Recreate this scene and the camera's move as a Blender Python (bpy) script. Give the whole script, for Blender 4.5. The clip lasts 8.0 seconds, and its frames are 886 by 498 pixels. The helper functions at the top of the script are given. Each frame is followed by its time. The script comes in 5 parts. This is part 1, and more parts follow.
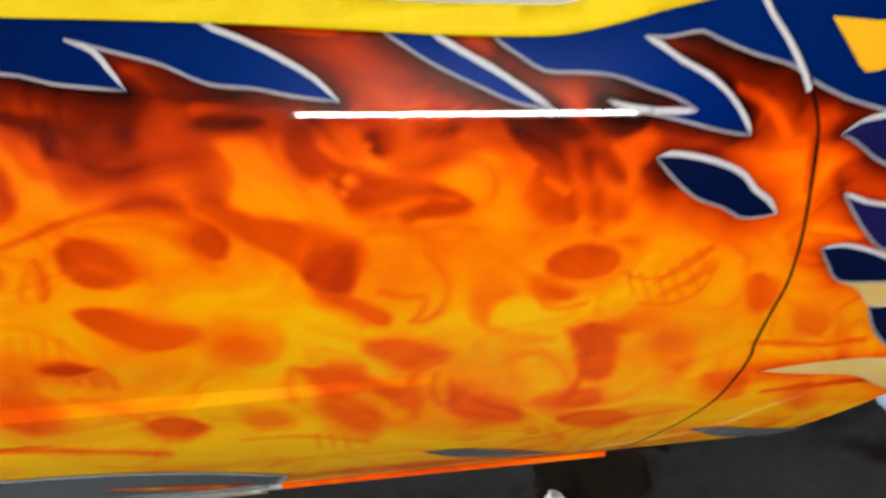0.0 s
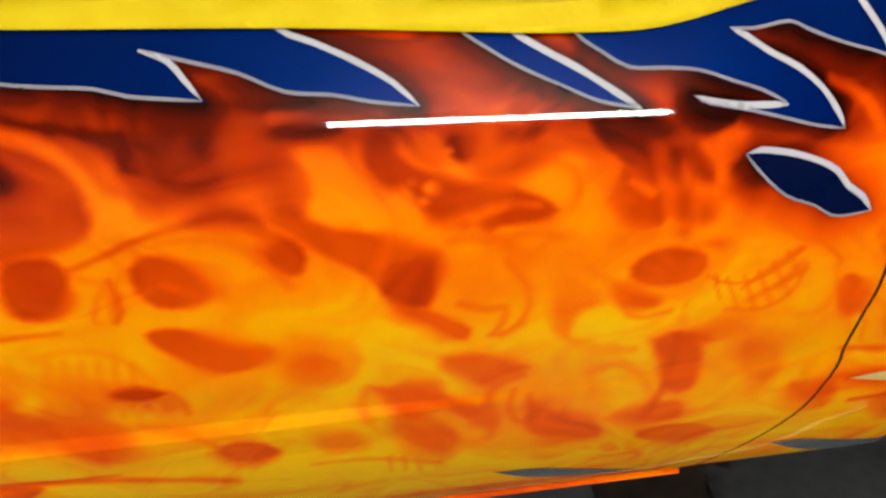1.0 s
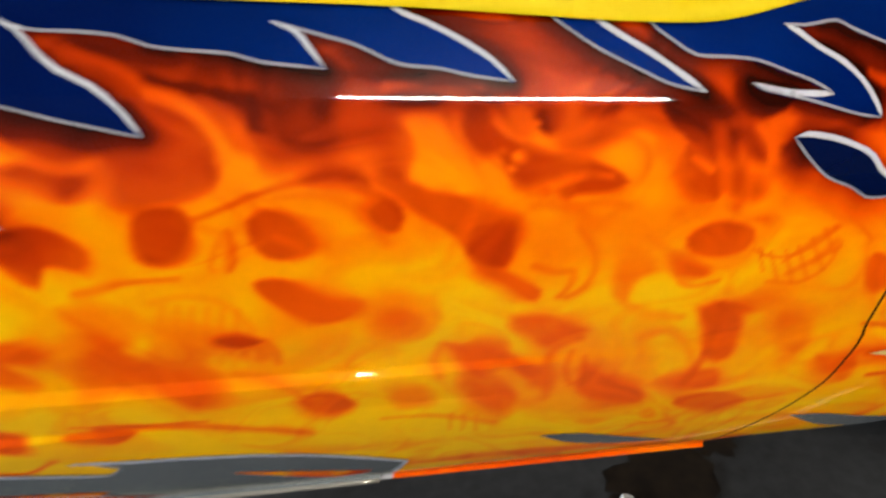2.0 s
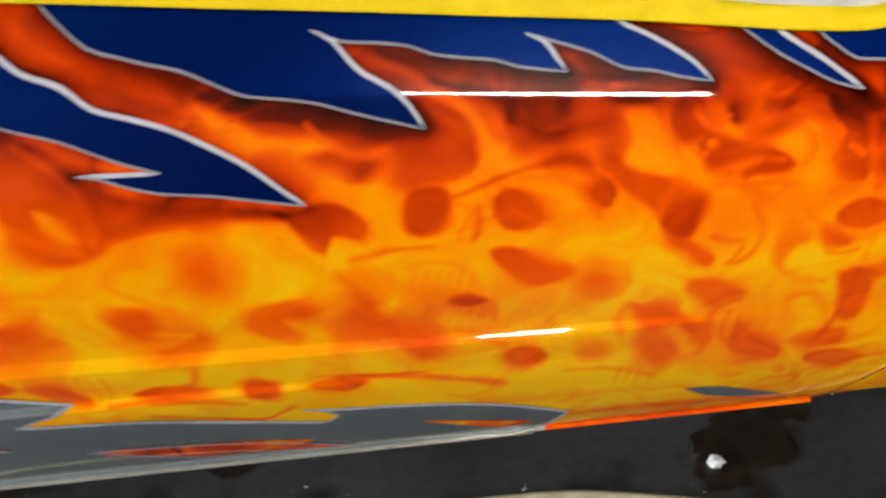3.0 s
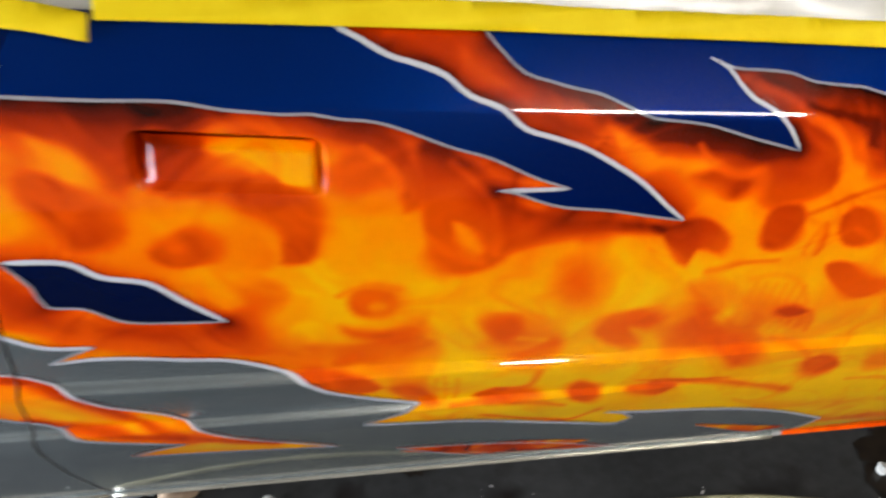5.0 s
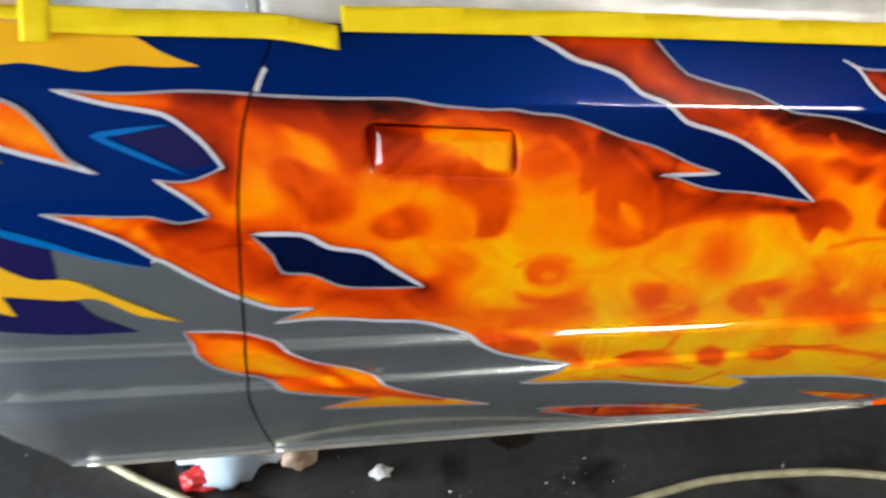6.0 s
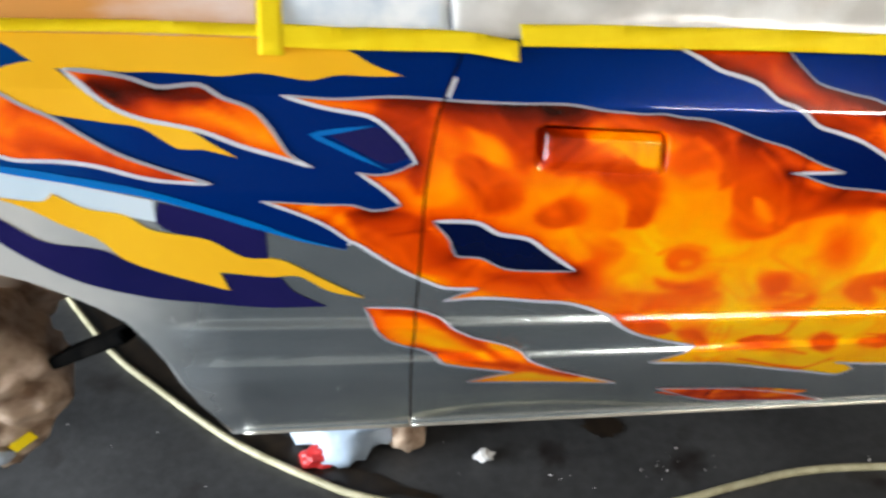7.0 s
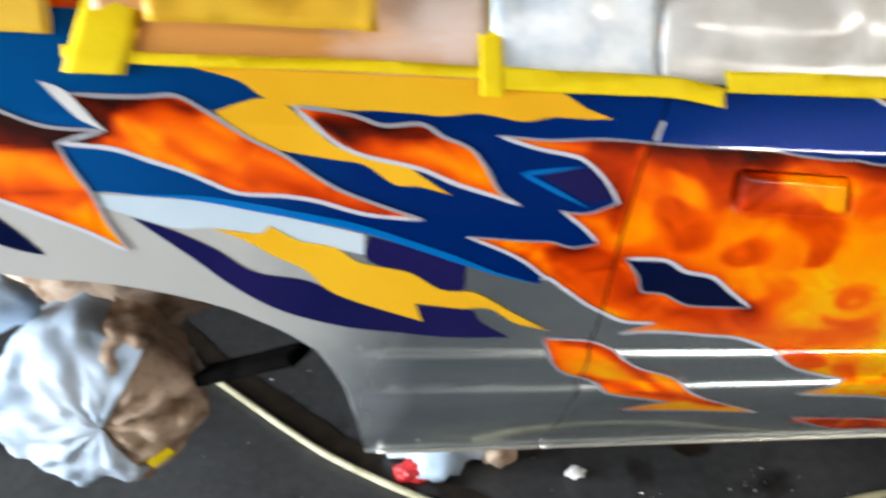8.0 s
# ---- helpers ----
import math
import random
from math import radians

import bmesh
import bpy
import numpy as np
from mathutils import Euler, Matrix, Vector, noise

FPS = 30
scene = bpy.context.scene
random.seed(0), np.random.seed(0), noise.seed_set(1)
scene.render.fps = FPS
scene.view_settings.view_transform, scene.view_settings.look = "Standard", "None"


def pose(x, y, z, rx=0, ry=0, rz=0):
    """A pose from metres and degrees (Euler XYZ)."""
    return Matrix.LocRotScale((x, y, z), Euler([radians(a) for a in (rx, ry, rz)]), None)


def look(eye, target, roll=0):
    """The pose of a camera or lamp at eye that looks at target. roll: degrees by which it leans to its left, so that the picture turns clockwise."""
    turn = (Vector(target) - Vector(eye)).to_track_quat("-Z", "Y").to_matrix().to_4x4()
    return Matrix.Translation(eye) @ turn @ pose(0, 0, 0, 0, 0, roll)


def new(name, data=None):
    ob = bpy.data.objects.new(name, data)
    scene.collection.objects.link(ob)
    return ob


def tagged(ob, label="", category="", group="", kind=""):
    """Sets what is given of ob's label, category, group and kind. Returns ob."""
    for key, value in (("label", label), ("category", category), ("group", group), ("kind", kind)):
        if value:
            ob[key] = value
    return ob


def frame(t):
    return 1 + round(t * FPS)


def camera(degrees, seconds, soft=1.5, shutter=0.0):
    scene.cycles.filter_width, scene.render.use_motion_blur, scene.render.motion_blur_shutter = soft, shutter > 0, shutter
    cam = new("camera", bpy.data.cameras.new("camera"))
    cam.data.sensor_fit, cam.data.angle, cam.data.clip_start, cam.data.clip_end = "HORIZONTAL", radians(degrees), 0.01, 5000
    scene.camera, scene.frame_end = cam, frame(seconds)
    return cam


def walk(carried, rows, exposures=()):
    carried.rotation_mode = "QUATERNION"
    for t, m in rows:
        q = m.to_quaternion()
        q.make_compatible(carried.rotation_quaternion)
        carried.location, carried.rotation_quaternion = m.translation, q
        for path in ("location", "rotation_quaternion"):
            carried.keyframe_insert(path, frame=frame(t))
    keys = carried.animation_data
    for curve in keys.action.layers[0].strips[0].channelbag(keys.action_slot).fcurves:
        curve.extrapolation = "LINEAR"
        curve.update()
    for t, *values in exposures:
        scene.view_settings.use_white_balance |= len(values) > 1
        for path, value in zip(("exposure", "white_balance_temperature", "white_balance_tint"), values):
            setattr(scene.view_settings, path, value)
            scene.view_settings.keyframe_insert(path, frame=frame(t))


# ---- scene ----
cam = camera(58.0, 8.0, soft=2.6, shutter=0.8)
PATH = [
    (0, (0.438, 0.36, 1.16), (0.765, 1.932, -0.032), 1.4),
    (0.2, (0.43, 0.355, 1.13), (0.745, 1.965, -0.015), -0.3),
    (0.5, (0.414, 0.37, 1.139), (0.721, 1.984, -0.001), -1.2),
    (1, (0.394, 0.384, 1.136), (0.679, 1.998, -0.01), -1.4),
    (1.2, (0.388, 0.385, 1.122), (0.685, 2.005, -0.012), -1.2),
    (2.3, (0.233, 0.291, 1.148), (0.589, 1.916, 0.038), 1.7),
    (2.5, (0.186, 0.269, 1.159), (0.528, 1.897, 0.048), 0.5),
    (3, (0.072, 0.251, 1.186), (0.429, 1.867, 0.062), 1.1),
    (3.5, (-0.017, 0.276, 1.186), (0.351, 1.878, 0.045), 1.9),
    (4, (-0.116, 0.292, 1.188), (0.278, 1.868, 0.022), 2.2),
    (4.5, (-0.184, 0.3, 1.192), (0.166, 1.903, 0.048), 2.3),
    (5, (-0.273, 0.285, 1.211), (0.077, 1.906, 0.094), 2.0),
    (5.2, (-0.314, 0.265, 1.221), (0.009, 1.894, 0.107), 0.7),
    (6.3, (-0.478, 0.166, 1.264), (-0.192, 1.802, 0.149), 1.0),
    (6.5, (-0.5, 0.139, 1.272), (-0.217, 1.775, 0.157), 0.4),
    (7, (-0.59, 0.111, 1.292), (-0.394, 1.774, 0.2), -0.2),
    (7.5, (-0.687, 0.115, 1.314), (-0.449, 1.764, 0.207), 1.6),
    (8, (-0.822, 0.143, 1.335), (-0.593, 1.802, 0.241), 1.7),
]
walk(cam, [(t, look(eye, target, roll)) for t, eye, target, roll in PATH], exposures=[(0, -0.23), (4, -0.19), (6.5, -0.09), (7, -0.03), (8, -0.04)])

# ---------------------------------------------------------------- light
world = bpy.data.worlds.new("sky")
scene.world = world
world.use_nodes = True
wn = world.node_tree
sky = wn.nodes.new("ShaderNodeTexSky")
sky.sky_type = "NISHITA"
sky.sun_disc = False
sky.sun_elevation = radians(40)
sky.sun_rotation = radians(120)
wn.links.new(sky.outputs[0], wn.nodes["Background"].inputs[0])
wn.nodes["Background"].inputs[1].default_value = 0.10

TUBE_GLOW = 130.0


def area_lamp(name, m, sx, sy, watts, colour):
    data = bpy.data.lights.new(name, "AREA")
    data.shape, data.size, data.size_y, data.energy, data.color = "RECTANGLE", sx, sy, watts, colour
    ob = new(name, data)
    ob.matrix_world = m
    return ob


# ---------------------------------------------------------------- materials
def material(name):
    m = bpy.data.materials.new(name)
    m.use_nodes = True
    return m, m.node_tree, m.node_tree.nodes["Principled BSDF"]


def mixed(nt, fac, a, b):
    n = nt.nodes.new("ShaderNodeMix")
    n.data_type = "RGBA"
    nt.links.new(fac, n.inputs[0])
    for i, v in ((6, a), (7, b)):
        if isinstance(v, tuple):
            n.inputs[i].default_value = (*v, 1)
        else:
            nt.links.new(v, n.inputs[i])
    return n.outputs[2]


def noise_fac(nt, scale, detail=4, low=0.35, high=0.65, stretch=None):
    tc = nt.nodes.new("ShaderNodeTexCoord")
    src = tc.outputs["Object"]
    if stretch:
        mp = nt.nodes.new("ShaderNodeMapping")
        mp.inputs["Scale"].default_value = stretch
        nt.links.new(src, mp.inputs[0])
        src = mp.outputs[0]
    n = nt.nodes.new("ShaderNodeTexNoise")
    n.inputs["Scale"].default_value, n.inputs["Detail"].default_value = scale, detail
    nt.links.new(src, n.inputs[0])
    r = nt.nodes.new("ShaderNodeMapRange")
    r.inputs[1].default_value, r.inputs[2].default_value = low, high
    nt.links.new(n.outputs[0], r.inputs[0])
    return r.outputs[0]


def bumped(nt, p, scale, strength, distance=0.002, detail=3):
    f = noise_fac(nt, scale, detail, 0, 1)
    b = nt.nodes.new("ShaderNodeBump")
    b.inputs["Strength"].default_value, b.inputs["Distance"].default_value = strength, distance
    nt.links.new(f, b.inputs["Height"])
    nt.links.new(b.outputs[0], p.inputs["Normal"])


def two_tone(name, a, b, scale, rough, metal=0.0, coat=0.0, bump=0.0, bump_scale=60, stretch=None, low=0.35, high=0.65):
    m, nt, p = material(name)
    nt.links.new(mixed(nt, noise_fac(nt, scale, 5, low, high, stretch), a, b), p.inputs["Base Color"])
    p.inputs["Roughness"].default_value, p.inputs["Metallic"].default_value = rough, metal
    p.inputs["Coat Weight"].default_value, p.inputs["Coat Roughness"].default_value = coat, 0.03
    p.inputs["Coat IOR"].default_value = 1.42
    if coat:
        p.inputs["Specular IOR Level"].default_value = 0.0
    if bump:
        bumped(nt, p, bump_scale, bump)
    return m


def airbrush(name):
    """Paint whose colour was sprayed on point by point, under clear coat."""
    m, nt, p = material(name)
    at = nt.nodes.new("ShaderNodeAttribute")
    at.attribute_name = "paint"
    hsv = nt.nodes.new("ShaderNodeHueSaturation")
    r = nt.nodes.new("ShaderNodeMapRange")
    r.inputs[3].default_value, r.inputs[4].default_value = 0.97, 1.03
    nt.links.new(noise_fac(nt, 90, 3, 0.2, 0.8), r.inputs[0])
    nt.links.new(r.outputs[0], hsv.inputs["Value"])
    nt.links.new(at.outputs["Color"], hsv.inputs["Color"])
    nt.links.new(hsv.outputs[0], p.inputs["Base Color"])
    p.inputs["Roughness"].default_value = 0.6
    p.inputs["Specular IOR Level"].default_value = 0.0
    p.inputs["Coat Weight"].default_value, p.inputs["Coat Roughness"].default_value = 1.0, 0.03
    p.inputs["Coat IOR"].default_value = 1.42
    return m


def faded(m, x0, x1, colour, metal=None):
    """Fades a paint into another colour between two places along the car, with a cloudy edge."""
    nt = m.node_tree
    p = nt.nodes["Principled BSDF"]
    tc, sep = nt.nodes.new("ShaderNodeTexCoord"), nt.nodes.new("ShaderNodeSeparateXYZ")
    add, r = nt.nodes.new("ShaderNodeMath"), nt.nodes.new("ShaderNodeMapRange")
    r.inputs[1].default_value, r.inputs[2].default_value = x0, x1
    add.operation = "MULTIPLY_ADD"
    nt.links.new(tc.outputs["Object"], sep.inputs[0])
    nt.links.new(noise_fac(nt, 6, 4, 0.2, 0.8), add.inputs[0])
    add.inputs[1].default_value = 0.12
    nt.links.new(sep.outputs[0], add.inputs[2])
    nt.links.new(add.outputs[0], r.inputs[0])
    before = p.inputs["Base Color"].links[0].from_socket
    nt.links.new(mixed(nt, r.outputs[0], before, colour), p.inputs["Base Color"])
    if metal is not None:
        k = nt.nodes.new("ShaderNodeMapRange")
        k.inputs[3].default_value, k.inputs[4].default_value = p.inputs["Metallic"].default_value, metal
        nt.links.new(r.outputs[0], k.inputs[0])
        nt.links.new(k.outputs[0], p.inputs["Metallic"])


FLAME = airbrush("flame_airbrush")
STRIPE = airbrush("pinstripe_paint")
BLUE = two_tone("blue_candy", (0.0, 0.0080, 0.084), (0.0, 0.0155, 0.135), 3, 0.40, 0.40, 0.35)
SKYBLUE = two_tone("light_blue_paint", (0.0, 0.075, 0.33), (0.0, 0.11, 0.42), 4, 0.5, 0.0, 1.0)
NAVY = two_tone("navy_candy", (0.0, 0.002, 0.022), (0.0, 0.004, 0.036), 5, 0.5, 0.0, 1.0)
PURPLE = two_tone("purple_paint", (0.006, 0.007, 0.062), (0.013, 0.010, 0.078), 6, 0.5, 0.0, 1.0)
STRIPE_W = two_tone("white_stripe", (0.66, 0.64, 0.63), (0.76, 0.74, 0.73), 30, 0.4, 0, 0.8)
YELLOW = two_tone("yellow_paint", (0.82, 0.40, 0.010), (0.90, 0.49, 0.020), 4, 0.4, 0.0, 0.8)
CREAM = two_tone("cream_paint", (0.62, 0.42, 0.12), (0.72, 0.52, 0.2), 8, 0.4, 0.0, 1.0)
PEARL = two_tone("pearl_white_paint", (0.54, 0.66, 0.75), (0.68, 0.76, 0.82), 4, 0.3, 0.1, 0.8)
SILVER = two_tone("silver_paint", (0.45, 0.505, 0.535), (0.58, 0.63, 0.655), 5, 0.27, 0.88, 0.6, 0.03, 900)
faded(SILVER, -0.70, -0.86, (0.60, 0.58, 0.54), 0.25)
# daylight on the rear of the blue, put into its colour as lighter fades
faded(BLUE, 0.10, -0.75, (0.0, 0.022, 0.165), 0.35)
faded(BLUE, -0.74, -1.10, (0.0, 0.090, 0.31))
EDGE = two_tone("panel_inside", (0.036, 0.011, 0.006), (0.060, 0.018, 0.009), 20, 0.7)
EDGE.node_tree.nodes["Principled BSDF"].inputs["Specular IOR Level"].default_value = 0.0
DARK = two_tone("dark_underside", (0.012, 0.012, 0.012), (0.03, 0.028, 0.026), 12, 0.8)
TAPE = two_tone("yellow_tape", (0.84, 0.585, 0.004), (0.90, 0.66, 0.010), 30, 0.6, 0.0, 0.0, 0.3, 180)
TAPE.node_tree.nodes["Principled BSDF"].inputs["Specular IOR Level"].default_value = 0.15
RUBBER = two_tone("black_rubber", (0.002, 0.002, 0.002), (0.005, 0.0045, 0.004), 30, 0.7)
RUBBER.node_tree.nodes["Principled BSDF"].inputs["Specular IOR Level"].default_value = 0.0

# ---------------------------------------------------------------- shape of the body side
HEIGHTS = [0.30, 0.363, 0.40, 0.44, 0.48, 0.52, 0.56, 0.60, 0.65, 0.70, 0.75, 0.80, 0.85, 0.89, 0.92, 0.945, 0.965, 0.985, 1.02, 1.06, 1.16]
DEPTHS = [1.045, 1.0, 0.974, 0.951, 0.930, 0.910, 0.893, 0.881, 0.873, 0.868, 0.865, 0.866, 0.870, 0.876, 0.883, 0.8915, 0.8985, 0.9065, 0.9245, 0.946, 1.006]
RAKE = 0.07
CREASES = ((0.921, 0.0100), (0.651, 0.0130), (0.5925, 0.0100))
LEAN_AT = np.linspace(-0.01, 0.15, 641)
LEAN_IN = np.cumsum(np.interp(LEAN_AT, (-0.0045, -0.0025, 0.0075, 0.024, 0.044, 0.064, 0.100, 0.130), (0, 0.25, 0.325, 0.32, 0.30, 0.26, 0.12, 0.0))) * 0.00025
HANDLE = (-0.323, 0.9005, 0.074, 0.0270)
SILL = 0.365


def smooth(a, b, v):
    u = np.clip((v - a) / (b - a), 0, 1)
    return u * u * (3 - 2 * u)


def raked(x, z):
    return z + RAKE * x * smooth(0.42, 0.7, z)


def tilt(at, x):
    """The steepest lean of the two lower creases along the car."""
    if at > 0.6:
        hollow = 0.045 * smooth(-0.03, 0.03, x) * smooth(0.27, 0.22, x)
        return 1.060 - 0.091 * smooth(-0.05, 0.28, x) - 0.84 * smooth(0.32, 0.60, x) - hollow
    return 1.26 - 1.2 * smooth(-0.15, 0.25, x)


def panel(x, z):
    """How far in the body's skin lies at a place along the car and a height."""
    x, z = np.asarray(x, float), np.asarray(z, float)
    h = raked(x, z)
    y = sum(np.interp(h + d, HEIGHTS, DEPTHS) for d in (-0.014, -0.007, 0, 0.007, 0.014)) / 5
    y = y - 0.054 * x * smooth(0.62, 0.40, z) + 0.006 * smooth(-0.3, -0.8, x) * smooth(0.6, 0.8, z)
    for at, width in CREASES:
        if at > 0.9:
            # above the shoulder line the side leans in more
            y = y + np.interp(h + 0.013 * (x - 0.45) - at, LEAN_AT, LEAN_IN)
            continue
        step = width / 1.5 * tilt(at, x) * smooth(-0.835, -0.770, x)
        u = np.clip((h - at) / width * 2, -1, 1)
        y = y + step * (u - u**3 / 3) / (4 / 3) * smooth(0.06, 0.015, np.abs(h - at))
    # the lip along the sill
    return y - 0.006 * smooth(SILL + 0.008, SILL + 0.002, z)


def pocket(x, z):
    """How deep the recess round the door handle is: sharp at its top and ends, running out at its foot."""
    cx, cz, rx, rz = HANDLE
    dz = z - cz + 0.11 * (x - cx)
    q = np.hypot(np.maximum(np.abs(x - cx) - rx + 0.012, 0), np.maximum(np.abs(dz) - rz + 0.012, 0)) - 0.012
    return 0.027 * smooth(0.0012, -0.0040, q) * smooth(-0.024, 0.008, dz)


def side(x, z):
    return panel(x, z) + pocket(np.asarray(x, float), np.asarray(z, float))


def normal(x, z):
    e = 0.0015
    n = np.stack([side(x + e, z) - side(x - e, z), -2 * e * np.ones_like(np.asarray(x, float)), side(x, z + e) - side(x, z - e)], -1)
    return n / np.linalg.norm(n, axis=-1, keepdims=True)


SEAM_F = [(0.819, 0.945), (0.837, 0.921), (0.850, 0.902), (0.859, 0.877), (0.862, 0.855), (0.864, 0.826), (0.866, 0.800), (0.871, 0.749), (0.872, 0.698), (0.865, 0.656), (0.864, 0.614), (0.866, 0.589), (0.854, 0.555), (0.849, 0.531), (0.822, 0.478), (0.774, 0.403)]
SEAM_R = [(-0.471, 1.008), (-0.480, 0.994), (-0.491, 0.979), (-0.499, 0.963), (-0.506, 0.942), (-0.513, 0.908), (-0.520, 0.866), (-0.524, 0.820), (-0.529, 0.761), (-0.534, 0.695), (-0.541, 0.605), (-0.540, 0.517), (-0.535, 0.364)]


def seam_front(z):
    k = sorted((b, a) for a, b in SEAM_F)
    return sum(np.interp(np.asarray(z, float) + d, [p[0] for p in k], [p[1] for p in k]) for d in (-0.012, 0, 0.012)) / 3


def seam_rear(z):
    k = sorted((b, a) for a, b in SEAM_R)
    return sum(np.interp(np.asarray(z, float) + d, [p[0] for p in k], [p[1] for p in k]) for d in (-0.012, 0, 0.012)) / 3


GAP = 0.0014
GAP_FRONT = 0.0017

# ---------------------------------------------------------------- painted outlines, along the car and up
OUTLINES = {}
OUTLINES["mid_blue"] = [(-0.103, 0.986), (-0.090, 0.972), (-0.074, 0.958), (-0.052, 0.951), (-0.031, 0.945), (-0.006, 0.939), (0.015, 0.930), (0.041, 0.919), (0.078, 0.913), (0.102, 0.908), (0.135, 0.897), (0.165, 0.888), (0.192, 0.880), (0.178, 0.902), (0.163, 0.916), (0.142, 0.927), (0.129, 0.939), (0.118, 0.952), (0.101, 0.960), (0.125, 0.951), (0.155, 0.948), (0.183, 0.944), (0.203, 0.937), (0.228, 0.933), (0.259, 0.929), (0.279, 0.923), (0.325, 0.916), (0.315, 0.929), (0.306, 0.940), (0.289, 0.947), (0.320, 0.938), (0.350, 0.929), (0.379, 0.916), (0.411, 0.911), (0.435, 0.905), (0.469, 0.899), (0.453, 0.914), (0.428, 0.929), (0.403, 0.941), (0.379, 0.952)]
OUTLINES["sliver_blue"] = [(0.501, 0.943), (0.522, 0.928), (0.544, 0.915), (0.576, 0.900), (0.601, 0.889), (0.633, 0.881), (0.610, 0.896), (0.586, 0.911), (0.562, 0.924), (0.539, 0.939)]
OUTLINES["front_blue"] = [(0.588, 0.932), (0.609, 0.917), (0.627, 0.907), (0.656, 0.904), (0.683, 0.900), (0.709, 0.891), (0.732, 0.883), (0.748, 0.875), (0.752, 0.872), (0.717, 0.875), (0.689, 0.880), (0.675, 0.885), (0.689, 0.879), (0.722, 0.871), (0.754, 0.862), (0.779, 0.855), (0.800, 0.851), (0.793, 0.865), (0.782, 0.880), (0.765, 0.894), (0.740, 0.907), (0.723, 0.918), (0.710, 0.924), (0.730, 0.922), (0.761, 0.924), (0.775, 0.918), (0.804, 0.907), (0.840, 0.896), (0.859, 0.884), (0.890, 0.870), (0.926, 0.859), (0.967, 0.844)]
OUTLINES["front_leaf"] = [(0.718, 0.840), (0.730, 0.842), (0.747, 0.839), (0.762, 0.835), (0.783, 0.827), (0.800, 0.817), (0.812, 0.803), (0.827, 0.792), (0.838, 0.778), (0.818, 0.776), (0.802, 0.778), (0.785, 0.789), (0.758, 0.801), (0.735, 0.821)]
OUTLINES["rear_edge"] = [(-0.664, 0.979), (-0.621, 0.965), (-0.575, 0.954), (-0.555, 0.939), (-0.540, 0.922), (-0.529, 0.903), (-0.555, 0.893), (-0.574, 0.892), (-0.592, 0.896), (-0.568, 0.877), (-0.553, 0.862), (-0.547, 0.854), (-0.577, 0.850), (-0.598, 0.858), (-0.632, 0.861), (-0.696, 0.869), (-0.661, 0.853), (-0.630, 0.835), (-0.605, 0.813), (-0.578, 0.793), (-0.551, 0.771), (-0.528, 0.756), (-0.498, 0.740), (-0.459, 0.736), (-0.480, 0.728), (-0.501, 0.717), (-0.467, 0.720), (-0.428, 0.716), (-0.389, 0.708), (-0.349, 0.701), (-0.314, 0.686), (-0.285, 0.668), (-0.254, 0.643), (-0.215, 0.623), (-0.163, 0.603), (-0.191, 0.593), (-0.223, 0.581), (-0.167, 0.571), (-0.110, 0.561), (-0.038, 0.536), (0.029, 0.515), (0.087, 0.498), (0.101, 0.514), (0.077, 0.535)]
OUTLINES["sill_edge"] = [(0.058, 0.539), (0.111, 0.529), (0.177, 0.520), (0.248, 0.505), (0.318, 0.480), (0.389, 0.443)]
OUTLINES["leaf2"] = [(-0.512, 0.833), (-0.462, 0.828), (-0.438, 0.812), (-0.402, 0.802), (-0.377, 0.781), (-0.343, 0.753), (-0.389, 0.757), (-0.428, 0.763), (-0.458, 0.781), (-0.486, 0.786), (-0.493, 0.807)]
OUTLINES["flame_lens"] = [(-0.594, 0.715), (-0.544, 0.709), (-0.520, 0.700), (-0.495, 0.683), (-0.463, 0.658), (-0.416, 0.633), (-0.380, 0.601), (-0.317, 0.558), (-0.249, 0.517), (-0.353, 0.537), (-0.465, 0.555), (-0.436, 0.570), (-0.404, 0.579), (-0.444, 0.593), (-0.499, 0.613), (-0.525, 0.636), (-0.550, 0.648), (-0.569, 0.662), (-0.585, 0.688)]
OUTLINES["flame_lens2"] = [(-0.181, 0.484), (-0.133, 0.478), (-0.053, 0.465), (0.047, 0.433), (0.125, 0.387), (0.014, 0.407), (-0.081, 0.421)]
OUTLINES["flame_lens3"] = [(-0.177, 0.467), (-0.114, 0.466), (-0.050, 0.466), (0.016, 0.454), (0.071, 0.439), (0.017, 0.415), (-0.085, 0.429)]
OUTLINES["flame_lens4"] = [(0.201, 0.464), (0.261, 0.448), (0.352, 0.419), (0.310, 0.408)]
OUTLINES["sill_lens"] = [(0.533, 0.478), (0.578, 0.473), (0.637, 0.450), (0.701, 0.423), (0.630, 0.431), (0.571, 0.450)]
OUTLINES["fend_lens"] = [(0.838, 0.461), (0.884, 0.456), (0.942, 0.437), (1.004, 0.422), (0.966, 0.405), (0.900, 0.420)]
OUTLINES["yellow1"] = [(-0.976, 1.049), (-0.877, 1.047), (-0.658, 1.036), (-0.591, 1.013), (-0.568, 1.000), (-0.538, 0.989), (-0.568, 0.990), (-0.605, 0.993), (-0.634, 0.990), (-0.662, 0.995), (-0.685, 0.999), (-0.721, 0.998), (-0.749, 1.001), (-0.788, 1.005), (-0.810, 1.006), (-0.837, 1.009), (-0.880, 1.013), (-0.901, 1.020), (-0.925, 1.035)]
